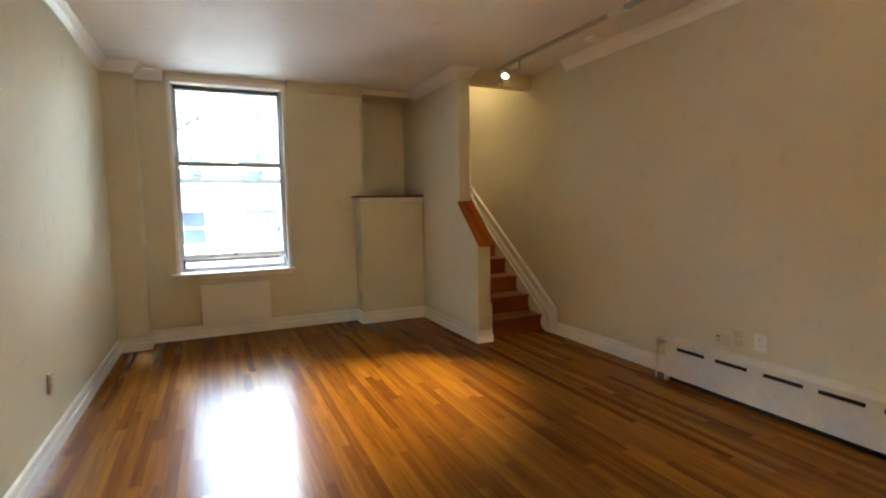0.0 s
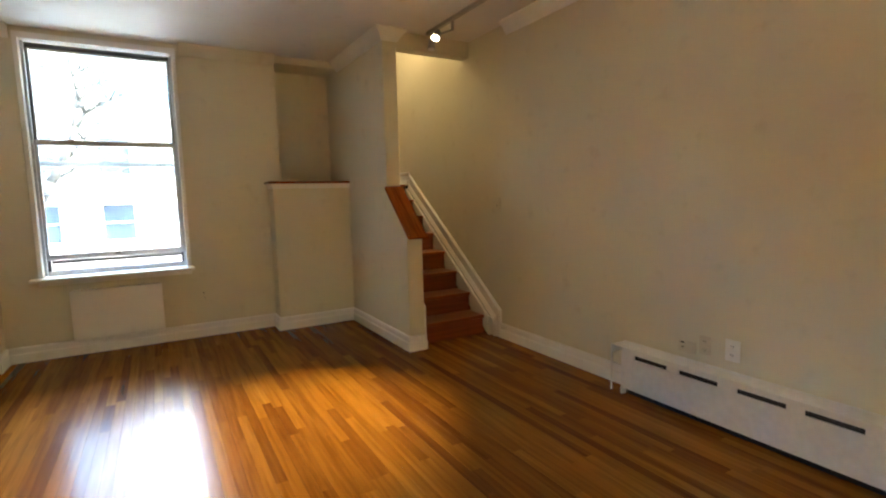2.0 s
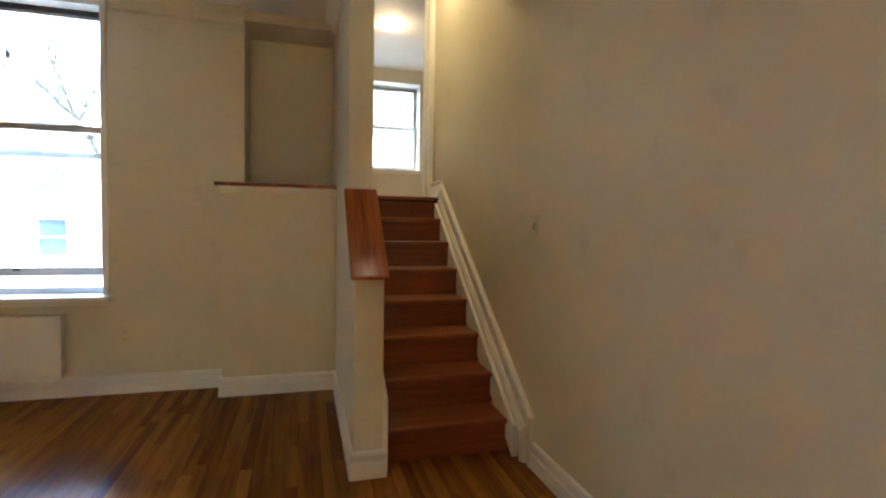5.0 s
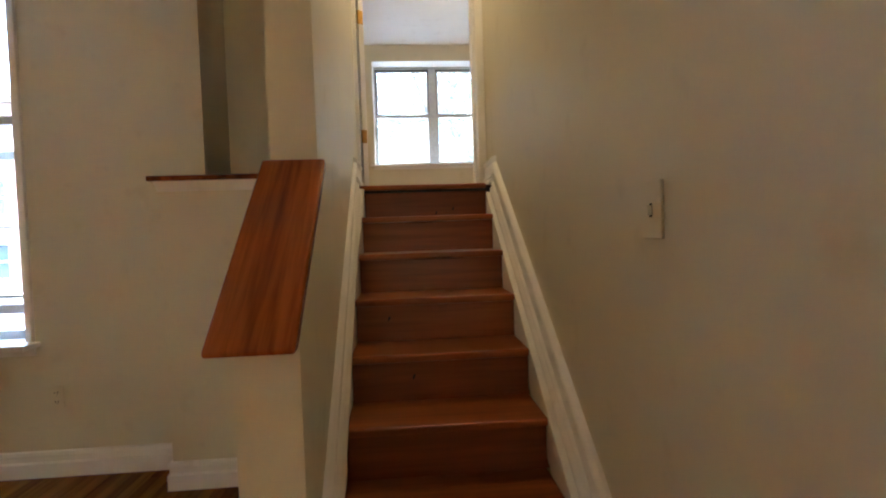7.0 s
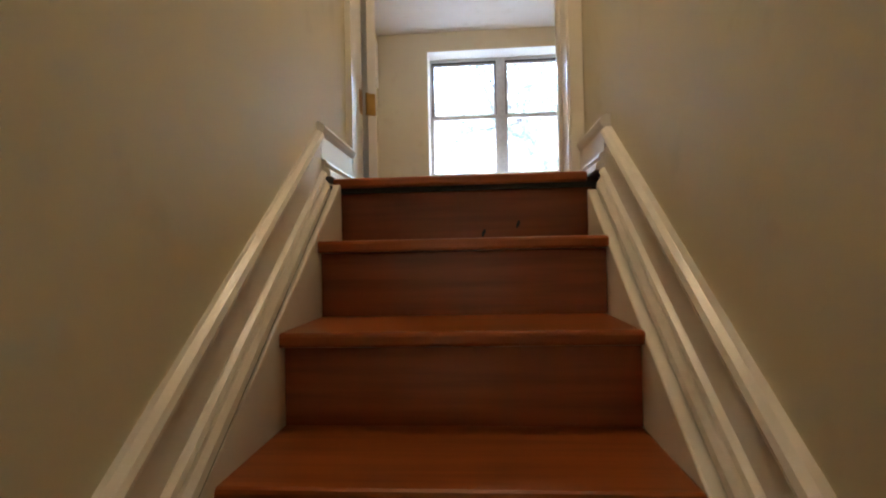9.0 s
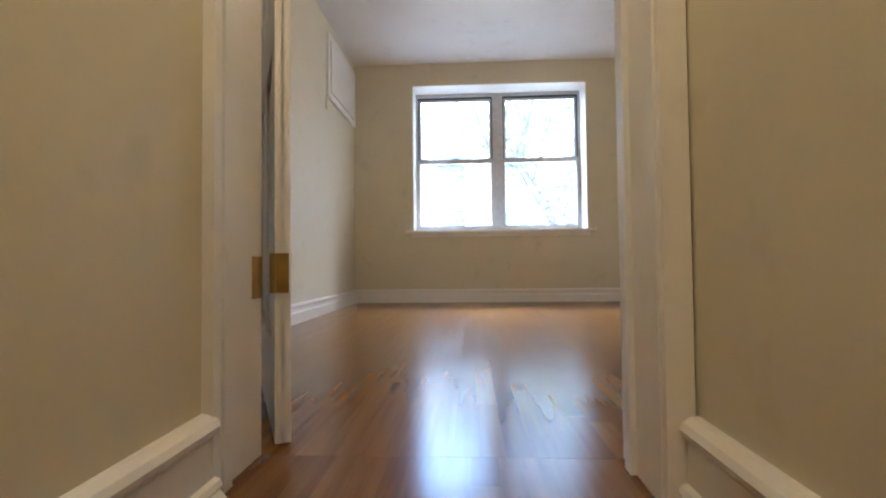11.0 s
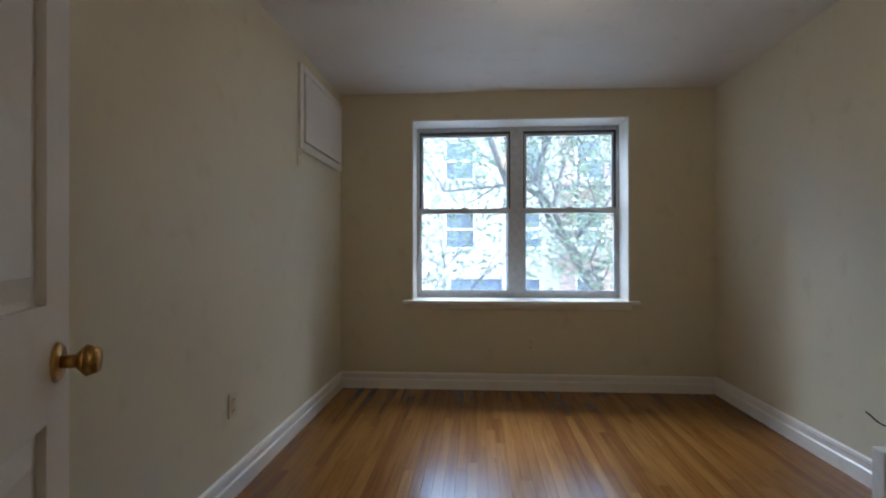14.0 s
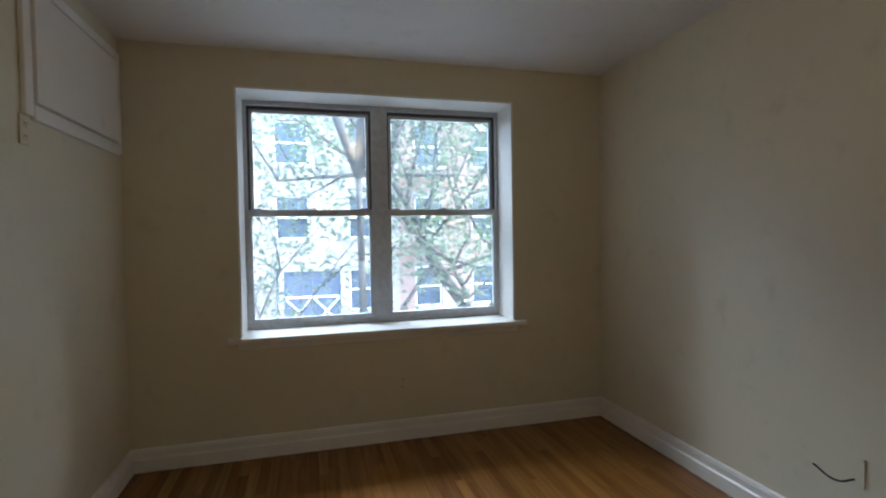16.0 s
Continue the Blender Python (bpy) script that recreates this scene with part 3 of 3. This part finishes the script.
# ---- heaters ----
def heater(name, x_wall, y_near, y_far, z, side, height, slots, label, openend):
    """Baseboard heater on a wall at x_wall; side points into the room."""
    root = empty(name, pose(x_wall, y_far, z), label, "heater")
    L = y_far - y_near
    d = 0.145

    def b(nm, m, *bs, **kw):
        return boxes(nm, m, root, *[(min(side * a, side * c), max(side * a, side * c), y0, y1, z0, z1) for a, c, y0, y1, z0, z1 in bs], **kw)
    b("back_panel", M_HEAT, (0.002, 0.012, -L, 0, 0.02, height))
    b("top_panel", M_HEAT, (0.012, d - 0.012, -L, 0, height - 0.012, height), bevel=0.004)
    b("front_panel", M_HEAT, (d - 0.012, d, -L, -0.09 if openend else -0.07, 0.045, height - 0.065), (d - 0.012, d, -L, -0.09 if openend else -0.07, height - 0.035, height - 0.001))
    edges = [-0.09] + [v for s in slots for v in s] + [-L]
    for e0, e1 in zip(edges[::2], edges[1::2]):
        if e0 > e1:
            b("slot_bridge", M_HEAT, (d - 0.011, d - 0.001, e1, e0, height - 0.066, height - 0.034))
    # black boxes stand in for the shade inside the slots and below the front
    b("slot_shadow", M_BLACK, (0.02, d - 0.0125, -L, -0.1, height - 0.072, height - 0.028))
    b("base_shadow", M_BLACK, (0.02, d - 0.04, -L, -0.1, 0.0, 0.045))
    if openend:
        b("end_cap", M_HEAT, (0.012, d - 0.012, -0.006, 0, height - 0.06, height - 0.012), (d - 0.012, d, -0.006, 0, 0.0, height))
        bm = bmesh.new()
        cyl(bm, (side * 0.06, -0.05, 0.0), (side * 0.06, -0.05, 0.13), 0.011, 0.011)
        cyl(bm, (side * 0.06, -0.05, 0.13), (side * 0.06, -0.3, 0.13), 0.011, 0.011)
        cyl(bm, (side * 0.06, -0.05, 0.10), (side * 0.06, -0.05, 0.15), 0.017, 0.017)
        part("pipe", bm, M_HEAT, root, "painted valve pipe", True)
        b("foot_bracket", M_HEAT, (0.012, d, -0.10, -0.085, 0, 0.05))
    else:
        b("end_cap", M_HEAT, (0.0, d + 0.006, -0.075, 0.0, 0.0, height + 0.012), bevel=0.006)
        b("joint_strip", M_BLACK, (0.02, d - 0.002, -0.083, -0.075, 0.02, height - 0.004))
    return root


heater("baseboard_heater", 0.0, -5.6, -1.525, 0.0, -1, 0.325,
       [(-0.19, -0.43), (-0.51, -0.75), (-0.855, -1.10), (-1.18, -1.42), (-1.50, -1.74), (-1.84, -2.08), (-2.16, -2.4), (-2.5, -2.74), (-2.82, -3.06), (-3.16, -3.4)],
       "long white enamelled baseboard heater with dark slots", True)
heater("bedroom_heater", BR, 2.75, 4.70, UP, -1, 0.27, [(-0.16, -0.40), (-0.48, -0.72), (-0.8, -1.04), (-1.12, -1.36)], "white enamelled baseboard heater with rounded end cover", False)
conv = empty("convector_cover", pose(0, 0, 0), "flat cream radiator cover below the tall window", "radiator")
boxes("front_panel", M_CEIL, conv, (-3.515, -2.795, 1.585, 1.60, 0.15, 0.60), bevel=0.005)
boxes("body", M_CEIL, conv, (-3.50, -2.81, 1.60, WINY, 0.17, 0.595))
# black box in place of the shade below the cover
boxes("bottom_shadow", M_BLACK, conv, (-3.49, -2.82, 1.602, WINY - 0.03, 0.155, 0.169))


# ---- plates, switches, outlets ----
def plate(name, m, label, group, material, slots="duplex", w=0.07, h=0.115):
    """A wall plate lying in its own XZ plane, facing -Y."""
    root = empty(name, m, label, "outlet" if "switch" not in name else "switch", group)
    boxes("cover", material, root, (-w / 2, w / 2, -0.007, 0.0, -h / 2, h / 2), bevel=0.002)
    if slots == "duplex":
        for z in (-0.025, 0.025):
            s = boxes("socket", material, root, (-0.016, 0.016, -0.009, -0.006, z - 0.014, z + 0.014), bevel=0.002)
            boxes("slot", M_BLACK, s, (-0.009, -0.006, -0.0095, -0.0085, z - 0.004, z + 0.007), (0.006, 0.009, -0.0095, -0.0085, z - 0.004, z + 0.007), (-0.002, 0.002, -0.0095, -0.0085, z - 0.011, z - 0.007))
    elif slots == "toggle":
        boxes("toggle", material, root, (-0.005, 0.005, -0.018, -0.006, -0.012, 0.010), bevel=0.002)
        boxes("toggle_slot", M_BLACK, root, (-0.0065, 0.0065, -0.0078, -0.0068, -0.016, 0.014))
    elif slots == "jack":
        boxes("jack", M_BLACK, root, (-0.042, -0.018, -0.009, -0.006, 0.018, 0.026))
        boxes("jack", M_BLACK, root, (-0.032, -0.022, -0.009, -0.006, -0.012, -0.004))
    return root


EAST = lambda y, z: pose(-0.001, y, z, 0, 0, -90)
G1 = "wall plates above the heater"
plate("phone_plate", EAST(-1.995, 0.40), "ivory square phone jack plate above the heater", G1, M_PLATE, "jack", 0.115, 0.075)
plate("outlet", EAST(-2.11, 0.435), "ivory duplex outlet above the heater", G1, M_PLATE)
plate("outlet", EAST(-2.275, 0.445), "white duplex outlet above the heater", G1, M_WPLATE, "duplex", 0.085, 0.125)
plate("light_switch", EAST(-0.04, 1.272), "cream light switch plate on the stair wall", "", M_WALL, "toggle", 0.085, 0.125)
plate("outlet", pose(-2.43, WINY - 0.001, 0.426), "cream outlet painted over on the window wall", "", M_WALL, "duplex")
plate("outlet", pose(LW + 0.001, -0.82, 0.42, 0, 0, 90), "cream outlet on the living room wall", "", M_PLATE, "duplex")
plate("outlet", pose(0.042, BFAR - 0.001, 1.913), "cream outlet beneath the bedroom window", "", M_WALL, "duplex")
plate("outlet", pose(BL + 0.001, 4.59, 1.967, 0, 0, 90), "ivory outlet on the bedroom wall", "", M_PLATE, "duplex", 0.078, 0.12)
plate("outlet", pose(BL + 0.001, 5.50, 3.35, 0, 0, 90), "cream outlet below the wall hatch", "", M_WALL, "duplex")
cab = plate("cable_plate", pose(BR - 0.001, 4.70, 1.93, 0, 0, -90), "cream wall plate with a black cable stub", "", M_WALL, "none", 0.075, 0.12)
cu = bpy.data.curves.new("cable", "CURVE")
cu.dimensions, cu.bevel_depth = "3D", 0.004
sp = cu.splines.new("BEZIER")
sp.bezier_points.add(2)
for bp, co in zip(sp.bezier_points, ((0.0, -0.005, -0.035), (-0.03, -0.06, -0.045), (-0.10, -0.10, 0.0))):
    bp.co, bp.handle_left_type, bp.handle_right_type = co, "AUTO", "AUTO"
cu.materials.append(M_BLACK)
cable = new("cable", cu)
cable.parent = cab
tagged(cable, "short black coaxial cable")

hatch = empty("wall_hatch", pose(0, 0, 0), "white framed panel over an air conditioner sleeve", "wall hatch")
boxes("panel", M_TRIM, hatch, (BL, BL + 0.03, 5.56, 6.44, 3.47, 3.93), bevel=0.004)
boxes("frame_side", M_TRIM, hatch, (BL, BL + 0.02, 5.49, 5.55, 3.41, 3.99), bevel=0.005)
boxes("frame_side", M_TRIM, hatch, (BL, BL + 0.02, 6.45, 6.51, 3.41, 3.99), bevel=0.005)
boxes("frame_bottom", M_TRIM, hatch, (BL, BL + 0.024, 5.551, 6.449, 3.40, 3.46), bevel=0.005)
boxes("frame_top", M_TRIM, hatch, (BL, BL + 0.024, 5.551, 6.449, 3.94, 3.99), bevel=0.005)

# ---- lights of the place ----
track = empty("track_light", pose(0, 0, 0), "white ceiling track with small adjustable spotlights", "track light")
boxes("rail", M_STEEL, track, (-0.52, -0.485, -3.4, 0.33, CEIL - 0.03, CEIL), bevel=0.003)
boxes("feed_box", M_WPLATE, track, (-0.54, -0.465, -1.5, -1.35, CEIL - 0.04, CEIL - 0.001), bevel=0.006)


def head(x, y, aim, lit):
    a = Vector((x, y, 2.70))
    d = (Vector(aim) - a).normalized()
    bm = bmesh.new()
    cyl(bm, (-0.502, y, CEIL - 0.02), (-0.502, y, 2.76), 0.012, 0.012)
    cyl(bm, (-0.502, y, 2.765), tuple(a), 0.008, 0.008)
    s = part("stem", bm, M_STEEL, track)
    bm = bmesh.new()
    cyl(bm, a - d * 0.05, a + d * 0.03, 0.022, 0.036, 20)
    part("spot_head", bm, M_STEEL, track, "small chrome spot head", True)
    bm = bmesh.new()
    cyl(bm, a + d * 0.031, a + d * 0.035, 0.031, 0.031, 20)
    part("bulb", bm, M_BULB if lit else M_WPLATE, track)


head(-0.66, -0.11, (-2.25, -0.95, 0), True)
# out-of-view head added to carry the rear fill spot
head(-0.60, -3.2, (-1.5, -6.4, 0.5), True)
head(-0.56, 0.16, (-0.9, 0.0, 0), False)
boxes("smoke_detector", M_WPLATE, None, (-0.30, -0.17, -0.95, -0.82, CEIL - 0.035, CEIL), bevel=0.012)
tagged(bpy.data.objects["smoke_detector"], "small white ceiling box beside the track", "smoke detector")


def globe(name, x, y, z, r, label):
    root = empty(name, pose(x, y, z), label, "ceiling lamp")
    bm = bmesh.new()
    cyl(bm, (0, 0, -0.02), (0, 0, 0), r * 0.9, r * 0.9, 28)
    part("rim", bm, M_BRASS, root, "", True)
    bm = bmesh.new()
    bmesh.ops.create_uvsphere(bm, u_segments=28, v_segments=14, radius=r, matrix=Matrix.Translation((0, 0, -0.02)) @ Matrix.Diagonal((1, 1, 0.5, 1)))
    bmesh.ops.delete(bm, geom=[v for v in bm.verts if v.co.z > -0.019], context="VERTS")
    g = part("shade", bm, M_GLOBE, root, "warm lit glass shade", True)
    g.visible_shadow = False


globe("ceiling_lamp", 0.0, 4.60, UPCEIL, 0.14, "round lit glass ceiling lamp in the bedroom")
globe("stair_lamp", -0.40, 1.55, STAIRCEIL, 0.11, "round lit glass ceiling lamp over the stairs")


# ---- street ----
GZ = -1.1
setting("ground", M_CONC, "grey pavement and yard ground outside", "ground", (-400, 400, 1.95, 12.0, GZ - 0.5, GZ), (-400, 400, 24.0, 600, GZ - 0.5, GZ))
setting("road", M_ASPHALT, "dark asphalt street", "road", (-400, 400, 12.0, 24.0, GZ - 0.62, GZ - 0.14))
setting("road_kerb", M_STONE, "pale stone kerb", "kerb", (-400, 400, 11.85, 12.0, GZ - 0.4, GZ + 0.006), (-400, 400, 24.0, 24.15, GZ - 0.4, GZ + 0.006))


def building(x0, x1, y, storeys, bays, material, label, base=-0.3, h=3.3):
    root = empty("townhouse", pose(x0, y, GZ), label, "house", "houses across the street")
    w = (x1 - x0) / bays
    top = base + storeys * h + 0.8
    bs, wins = [], []
    z = 0.0
    for s in range(storeys):
        z0, z1 = base + s * h + 0.9, base + s * h + 2.8
        bs.append((0, x1 - x0, 0, 0.4, z, z0))
        for b in range(bays):
            a, c = b * w + w * 0.27, b * w + w * 0.73
            bs.append((b * w, a, 0, 0.4, z0, z1))
            bs.append((c, (b + 1) * w, 0, 0.4, z0, z1))
            wins.append((a, c, z0, z1))
        z = z1
    bs.append((0, x1 - x0, 0, 0.4, z, top))
    boxes("wall", material, root, *bs)
    boxes("roof", M_ASPHALT, root, (0, x1 - x0, 0.4, 12, top - 0.6, top - 0.4), (0, 0.3, 0.4, 12, 0, top - 0.6), (x1 - x0 - 0.3, x1 - x0, 0.4, 12, 0, top - 0.6))
    boxes("cornice", M_STONE, root, (-0.1, x1 - x0 + 0.1, -0.35, 0.0, top - 0.45, top), (0, x1 - x0, -0.2, 0, top - 0.7, top - 0.45))
    for a, c, z0, z1 in wins:
        wd = boxes("window", M_WPLATE, root, (a, a + 0.07, 0.15, 0.22, z0, z1), (c - 0.07, c, 0.15, 0.22, z0, z1), (a, c, 0.15, 0.22, z1 - 0.07, z1), (a, c, 0.15, 0.22, (z0 + z1) / 2 - 0.04, (z0 + z1) / 2 + 0.04), (a, c, 0.15, 0.22, z0, z0 + 0.07))
        boxes("pane", M_DARKGLASS, wd, (a, c, 0.20, 0.23, z0, z1))
        boxes("sill", M_STONE, wd, (a - 0.1, c + 0.1, -0.08, 0.2, z0 - 0.14, z0))
        boxes("lintel", M_STONE, wd, (a - 0.1, c + 0.1, -0.03, 0.1, z1, z1 + 0.22))
    return root


building(-26, -14.5, 26, 3, 4, M_BRICK_R, "brown brick townhouse with stone lintels")
building(-14.5, -6, 26, 3, 3, M_STONE, "pale stone-faced townhouse across the street")
building(-6, 3.5, 26, 3, 3, M_BRICK_T, "tan brick townhouse with white sash windows")
building(3.5, 12, 26, 3, 3, M_BRICK_R, "brown brick townhouse with white sash windows")
building(12, 24, 26, 3, 4, M_STONE, "pale stone-faced townhouse across the street")


def garage_gate():
    """Wide braced gate in the base of the tan house."""
    root = empty("garage_gate", pose(-0.45, 25.9, GZ), "dark blue garage gate with pale cross braces", "gate")
    boxes("leaf", M_CANVAS, root, (-1.2, -0.02, -0.04, 0.06, 0.05, 2.45))
    boxes("leaf", M_CANVAS, root, (0.02, 1.2, -0.04, 0.06, 0.05, 2.45))
    boxes("post", M_STONE, root, (-1.42, -1.22, -0.15, 0.08, 0, 2.7))
    boxes("post", M_STONE, root, (1.22, 1.42, -0.15, 0.08, 0, 2.7))
    boxes("beam", M_STONE, root, (-1.22, 1.22, -0.15, 0.08, 2.48, 2.7))
    for x0 in (-1.15, 0.05):
        for z0, z1 in ((0.1, 1.25), (1.25, 0.1)):
            bm = bmesh.new()
            cyl(bm, (x0, -0.07, z0), (x0 + 1.1, -0.07, z1), 0.035, 0.035, 6)
            part("brace", bm, M_WPLATE, root)
        boxes("rail", M_WPLATE, root, (x0, x0 + 1.1, -0.09, -0.045, 1.28, 1.36))


def fire_escape():
    root = empty("fire_escape", pose(4.6, 25.9, GZ), "black iron fire escape on the brick house front", "fire escape")
    for z in (3.4, 6.7):
        boxes("platform", M_IRON, root, (-1.5, 1.5, -1.0, 0.0, z, z + 0.06))
        boxes("handrail", M_IRON, root, (-1.5, 1.5, -1.0, -0.95, z + 0.9, z + 0.96), (-1.5, -1.45, -0.95, 0, z + 0.9, z + 0.96), (1.45, 1.5, -0.95, 0, z + 0.9, z + 0.96))
        for i in range(13):
            x = -1.47 + i * 0.245
            boxes("baluster", M_IRON, root, (x - 0.012, x + 0.012, -0.99, -0.96, z + 0.06, z + 0.9))
    for z0, z1 in ((0.6, 3.4), (3.46, 6.7)):
        for y in (-0.85, -0.4):
            bm = bmesh.new()
            cyl(bm, (-1.2, y, z0), (0.9, y, z1), 0.04, 0.04, 6)
            part("stringer", bm, M_IRON, root)
        for i in range(1, 11):
            u = i / 11
            x, z = -1.2 + 2.1 * u, z0 + (z1 - z0) * u
            boxes("step", M_IRON, root, (x - 0.1, x + 0.1, -0.85, -0.4, z - 0.015, z + 0.015))


garage_gate()
fire_escape()


def tree(x, y, height, lean, seed, leaves, label, spread=2.6, low=0.35, fork=0.3, leaf=0.07, girth=0.016, wobble=0.16):
    rng = random.Random(seed)
    root = empty("tree", pose(x, y, GZ), label, "tree", "street trees")
    bm = bmesh.new()
    tips = []

    def limb(a, d, length, r, depth):
        p, n = a, 5
        for i in range(n):
            w = wobble if depth == 0 else 0.16
            d = (d + Vector((rng.uniform(-w, w), rng.uniform(-w, w), rng.uniform(-0.04, 0.1)))).normalized()
            if y + p.y < 8.1 and d.y < 0:
                d.y = -d.y
            q = p + d * length / n
            cyl(bm, p, q, r * (1 - 0.13 * i), r * (1 - 0.13 * (i + 1)), 8 if depth < 2 else 5)
            p = q
            if depth and i >= 2:
                tips.append((p, depth))
            if depth in (1, 2) and rng.random() < 0.6:
                side = Vector((rng.uniform(-1, 1), rng.uniform(-1, 1), rng.uniform(-0.3, 0.7))).normalized()
                limb(p, (d * 0.5 + side).normalized(), length * 0.55, r * 0.45, depth + 1)
        if depth < 3:
            for k in range(3 if depth == 0 else 2):
                side = Vector((rng.uniform(-1, 1), rng.uniform(-1, 1), rng.uniform(0.1, 0.6))).normalized()
                limb(p, (d * 0.9 + side * 0.9).normalized(), length * (0.95 if depth == 0 else 0.62), r * 0.6 if depth == 0 else r * 0.5, depth + 1)
    limb(Vector((0, 0, 0)), Vector((*lean, 1)).normalized(), height * fork, height * girth, 0)
    part("trunk", bm, M_BARK, root, "grey-brown forked trunk", True)
    verts, faces = [], []
    for _ in range(leaves):
        p, depth = rng.choice(tips)
        c = p + Vector((rng.gauss(0, 0.33), rng.gauss(0, 0.33), rng.gauss(0, 0.28)))
        u = Vector((rng.uniform(-1, 1), rng.uniform(-1, 1), rng.uniform(-0.7, 0.3))).normalized()
        if y + c.y < 7.6:
            continue
        w = u.cross(Vector((rng.uniform(-1, 1), rng.uniform(-1, 1), 1))).normalized()
        s = leaf * rng.uniform(0.6, 1.3)
        i = len(verts)
        verts += [c - u * s, c + w * s * 0.45 + Vector((0, 0, s * 0.15)), c + u * s, c - w * s * 0.45 + Vector((0, 0, s * 0.15))]
        faces.append((i, i + 1, i + 2, i + 3))
    me = bpy.data.meshes.new("crown")
    me.from_pydata(verts, [], faces)
    me.materials.append(M_LEAF)
    ob = new("crown", me)
    ob.parent = root
    tagged(ob, "loose airy crown of green leaves", "", "", "stuff")
    return root


tree(0.05, 8.6, 9, (-0.03, 0), 5, 7000, "street tree with a slender trunk and thin leaves", fork=0.52, leaf=0.06, girth=0.0095, wobble=0.03)
tree(1.95, 9.3, 9, (-0.05, 0.02), 11, 11000, "leafy street tree in front of the bedroom window", fork=0.3, leaf=0.055)
tree(-1.7, 10.8, 5.5, (0.05, 0), 17, 1500, "young street tree with thin leafy branches", fork=0.34, leaf=0.06, girth=0.008, wobble=0.06)
tree(-5.4, 11.5, 10, (0.08, 0), 8, 900, "street tree with a forked bare trunk", fork=0.26, leaf=0.05, girth=0.018, wobble=0.04)
tree(-12, 10.5, 11, (0.0, 0), 21, 2500, "street tree with a forked trunk and thin leaves")

cu = bpy.data.curves.new("street_cable", "CURVE")
cu.dimensions, cu.bevel_depth = "3D", 0.016
sp = cu.splines.new("POLY")
sp.points.add(12)
for i, q in enumerate(sp.points):
    u = i / 12
    q.co = (-14 + 12.24 * u, 6.0, 1.62 - 0.14 * (1 - (2 * u - 1) ** 2), 1)
cu.materials.append(M_IRON)
tagged(new("street_cable", cu), "thin black cable sagging outside the window", "cable")


# ---- oak strip floors ----
def strip(bm, x0, x1, y0, y1, z):
    c = 0.0001
    lo = [bm.verts.new(p) for p in ((x0, y0, z - 0.011), (x1, y0, z - 0.011), (x1, y1, z - 0.011), (x0, y1, z - 0.011))]
    md = [bm.verts.new(p) for p in ((x0, y0, z - c), (x1, y0, z - c), (x1, y1, z - c), (x0, y1, z - c))]
    hi = [bm.verts.new(p) for p in ((x0 + c, y0 + c, z), (x1 - c, y0 + c, z), (x1 - c, y1 - c, z), (x0 + c, y1 - c, z))]
    bm.faces.new(hi)
    for k in range(4):
        j = (k + 1) % 4
        bm.faces.new((lo[k], lo[j], md[j], md[k]))
        bm.faces.new((md[k], md[j], hi[j], hi[k]))


def slab(bm, x0, x1, y0, y1, z):
    lo = [bm.verts.new(p) for p in ((x0, y0, z - 0.008), (x1, y0, z - 0.008), (x1, y1, z - 0.008), (x0, y1, z - 0.008))]
    hi = [bm.verts.new(p) for p in ((x0, y0, z), (x1, y0, z), (x1, y1, z), (x0, y1, z))]
    bm.faces.new(hi)
    for k in range(4):
        j = (k + 1) % 4
        bm.faces.new((lo[k], lo[j], hi[j], hi[k]))


def lay(parent, x0, x1, y0, y1, z, near, seed, oak):
    """Strips along y with staggered ends; those inside near are single boards, the rest one joined layer."""
    rng = random.Random(seed)
    W, G = 0.057, 0.0006
    rest = bmesh.new()
    single = {}
    count = 0
    x = x0
    while x < x1 - 0.004:
        xe = min(x + W, x1)
        y = y0 - rng.uniform(0, 1.4)
        while y < y1:
            L = rng.choice((0.45, 0.65, 0.9, 1.2, 1.5, 1.9))
            a, b = max(y, y0), min(y + L, y1)
            y += L
            if b - a < 0.02:
                continue
            dz = rng.uniform(-0.0001, 0.0)
            inside = near[0] < (x + xe) / 2 < near[1] and a > near[2] and b < near[3] and xe - x > W - 1e-6 and abs(b - a - L) < 1e-6
            if inside and count < 290:
                if L not in single:
                    bm = bmesh.new()
                    strip(bm, G / 2, W - G / 2, G / 2, L - G / 2, 0)
                    me = bpy.data.meshes.new("floor_board")
                    bm.to_mesh(me)
                    bm.free()
                    me.materials.append(oak)
                    single[L] = me
                ob = new("floor_board", single[L])
                ob.location = (x, a, z + dz)
                ob.parent = parent
                count += 1
            else:
                slab(rest, x, xe, a, b, z + dz)
        x += W
    ob = obj("floor_boards", rest, oak, parent)
    tagged(ob, "narrow varnished oak floor strips", "", "", "stuff")


lay(bpy.data.objects["floor"], LW + 0.001, -0.001, BACK, WINY - 0.001, 0.0, (-3.9, -0.1, -2.9, 1.6), 3, M_FLOOR)
lay(bpy.data.objects["floor_upper"], BL + 0.001, BR - 0.001, BNEAR, BFAR - 0.001, UP, (-1.6, 1.55, 3.0, 6.5), 4, M_FLOOR_UP)
lay(bpy.data.objects["floor_upper"], -0.83, -0.01, 1.922, BNEAR - 0.001, UP, (0, 0, 0, 0), 5, M_FLOOR_UP)
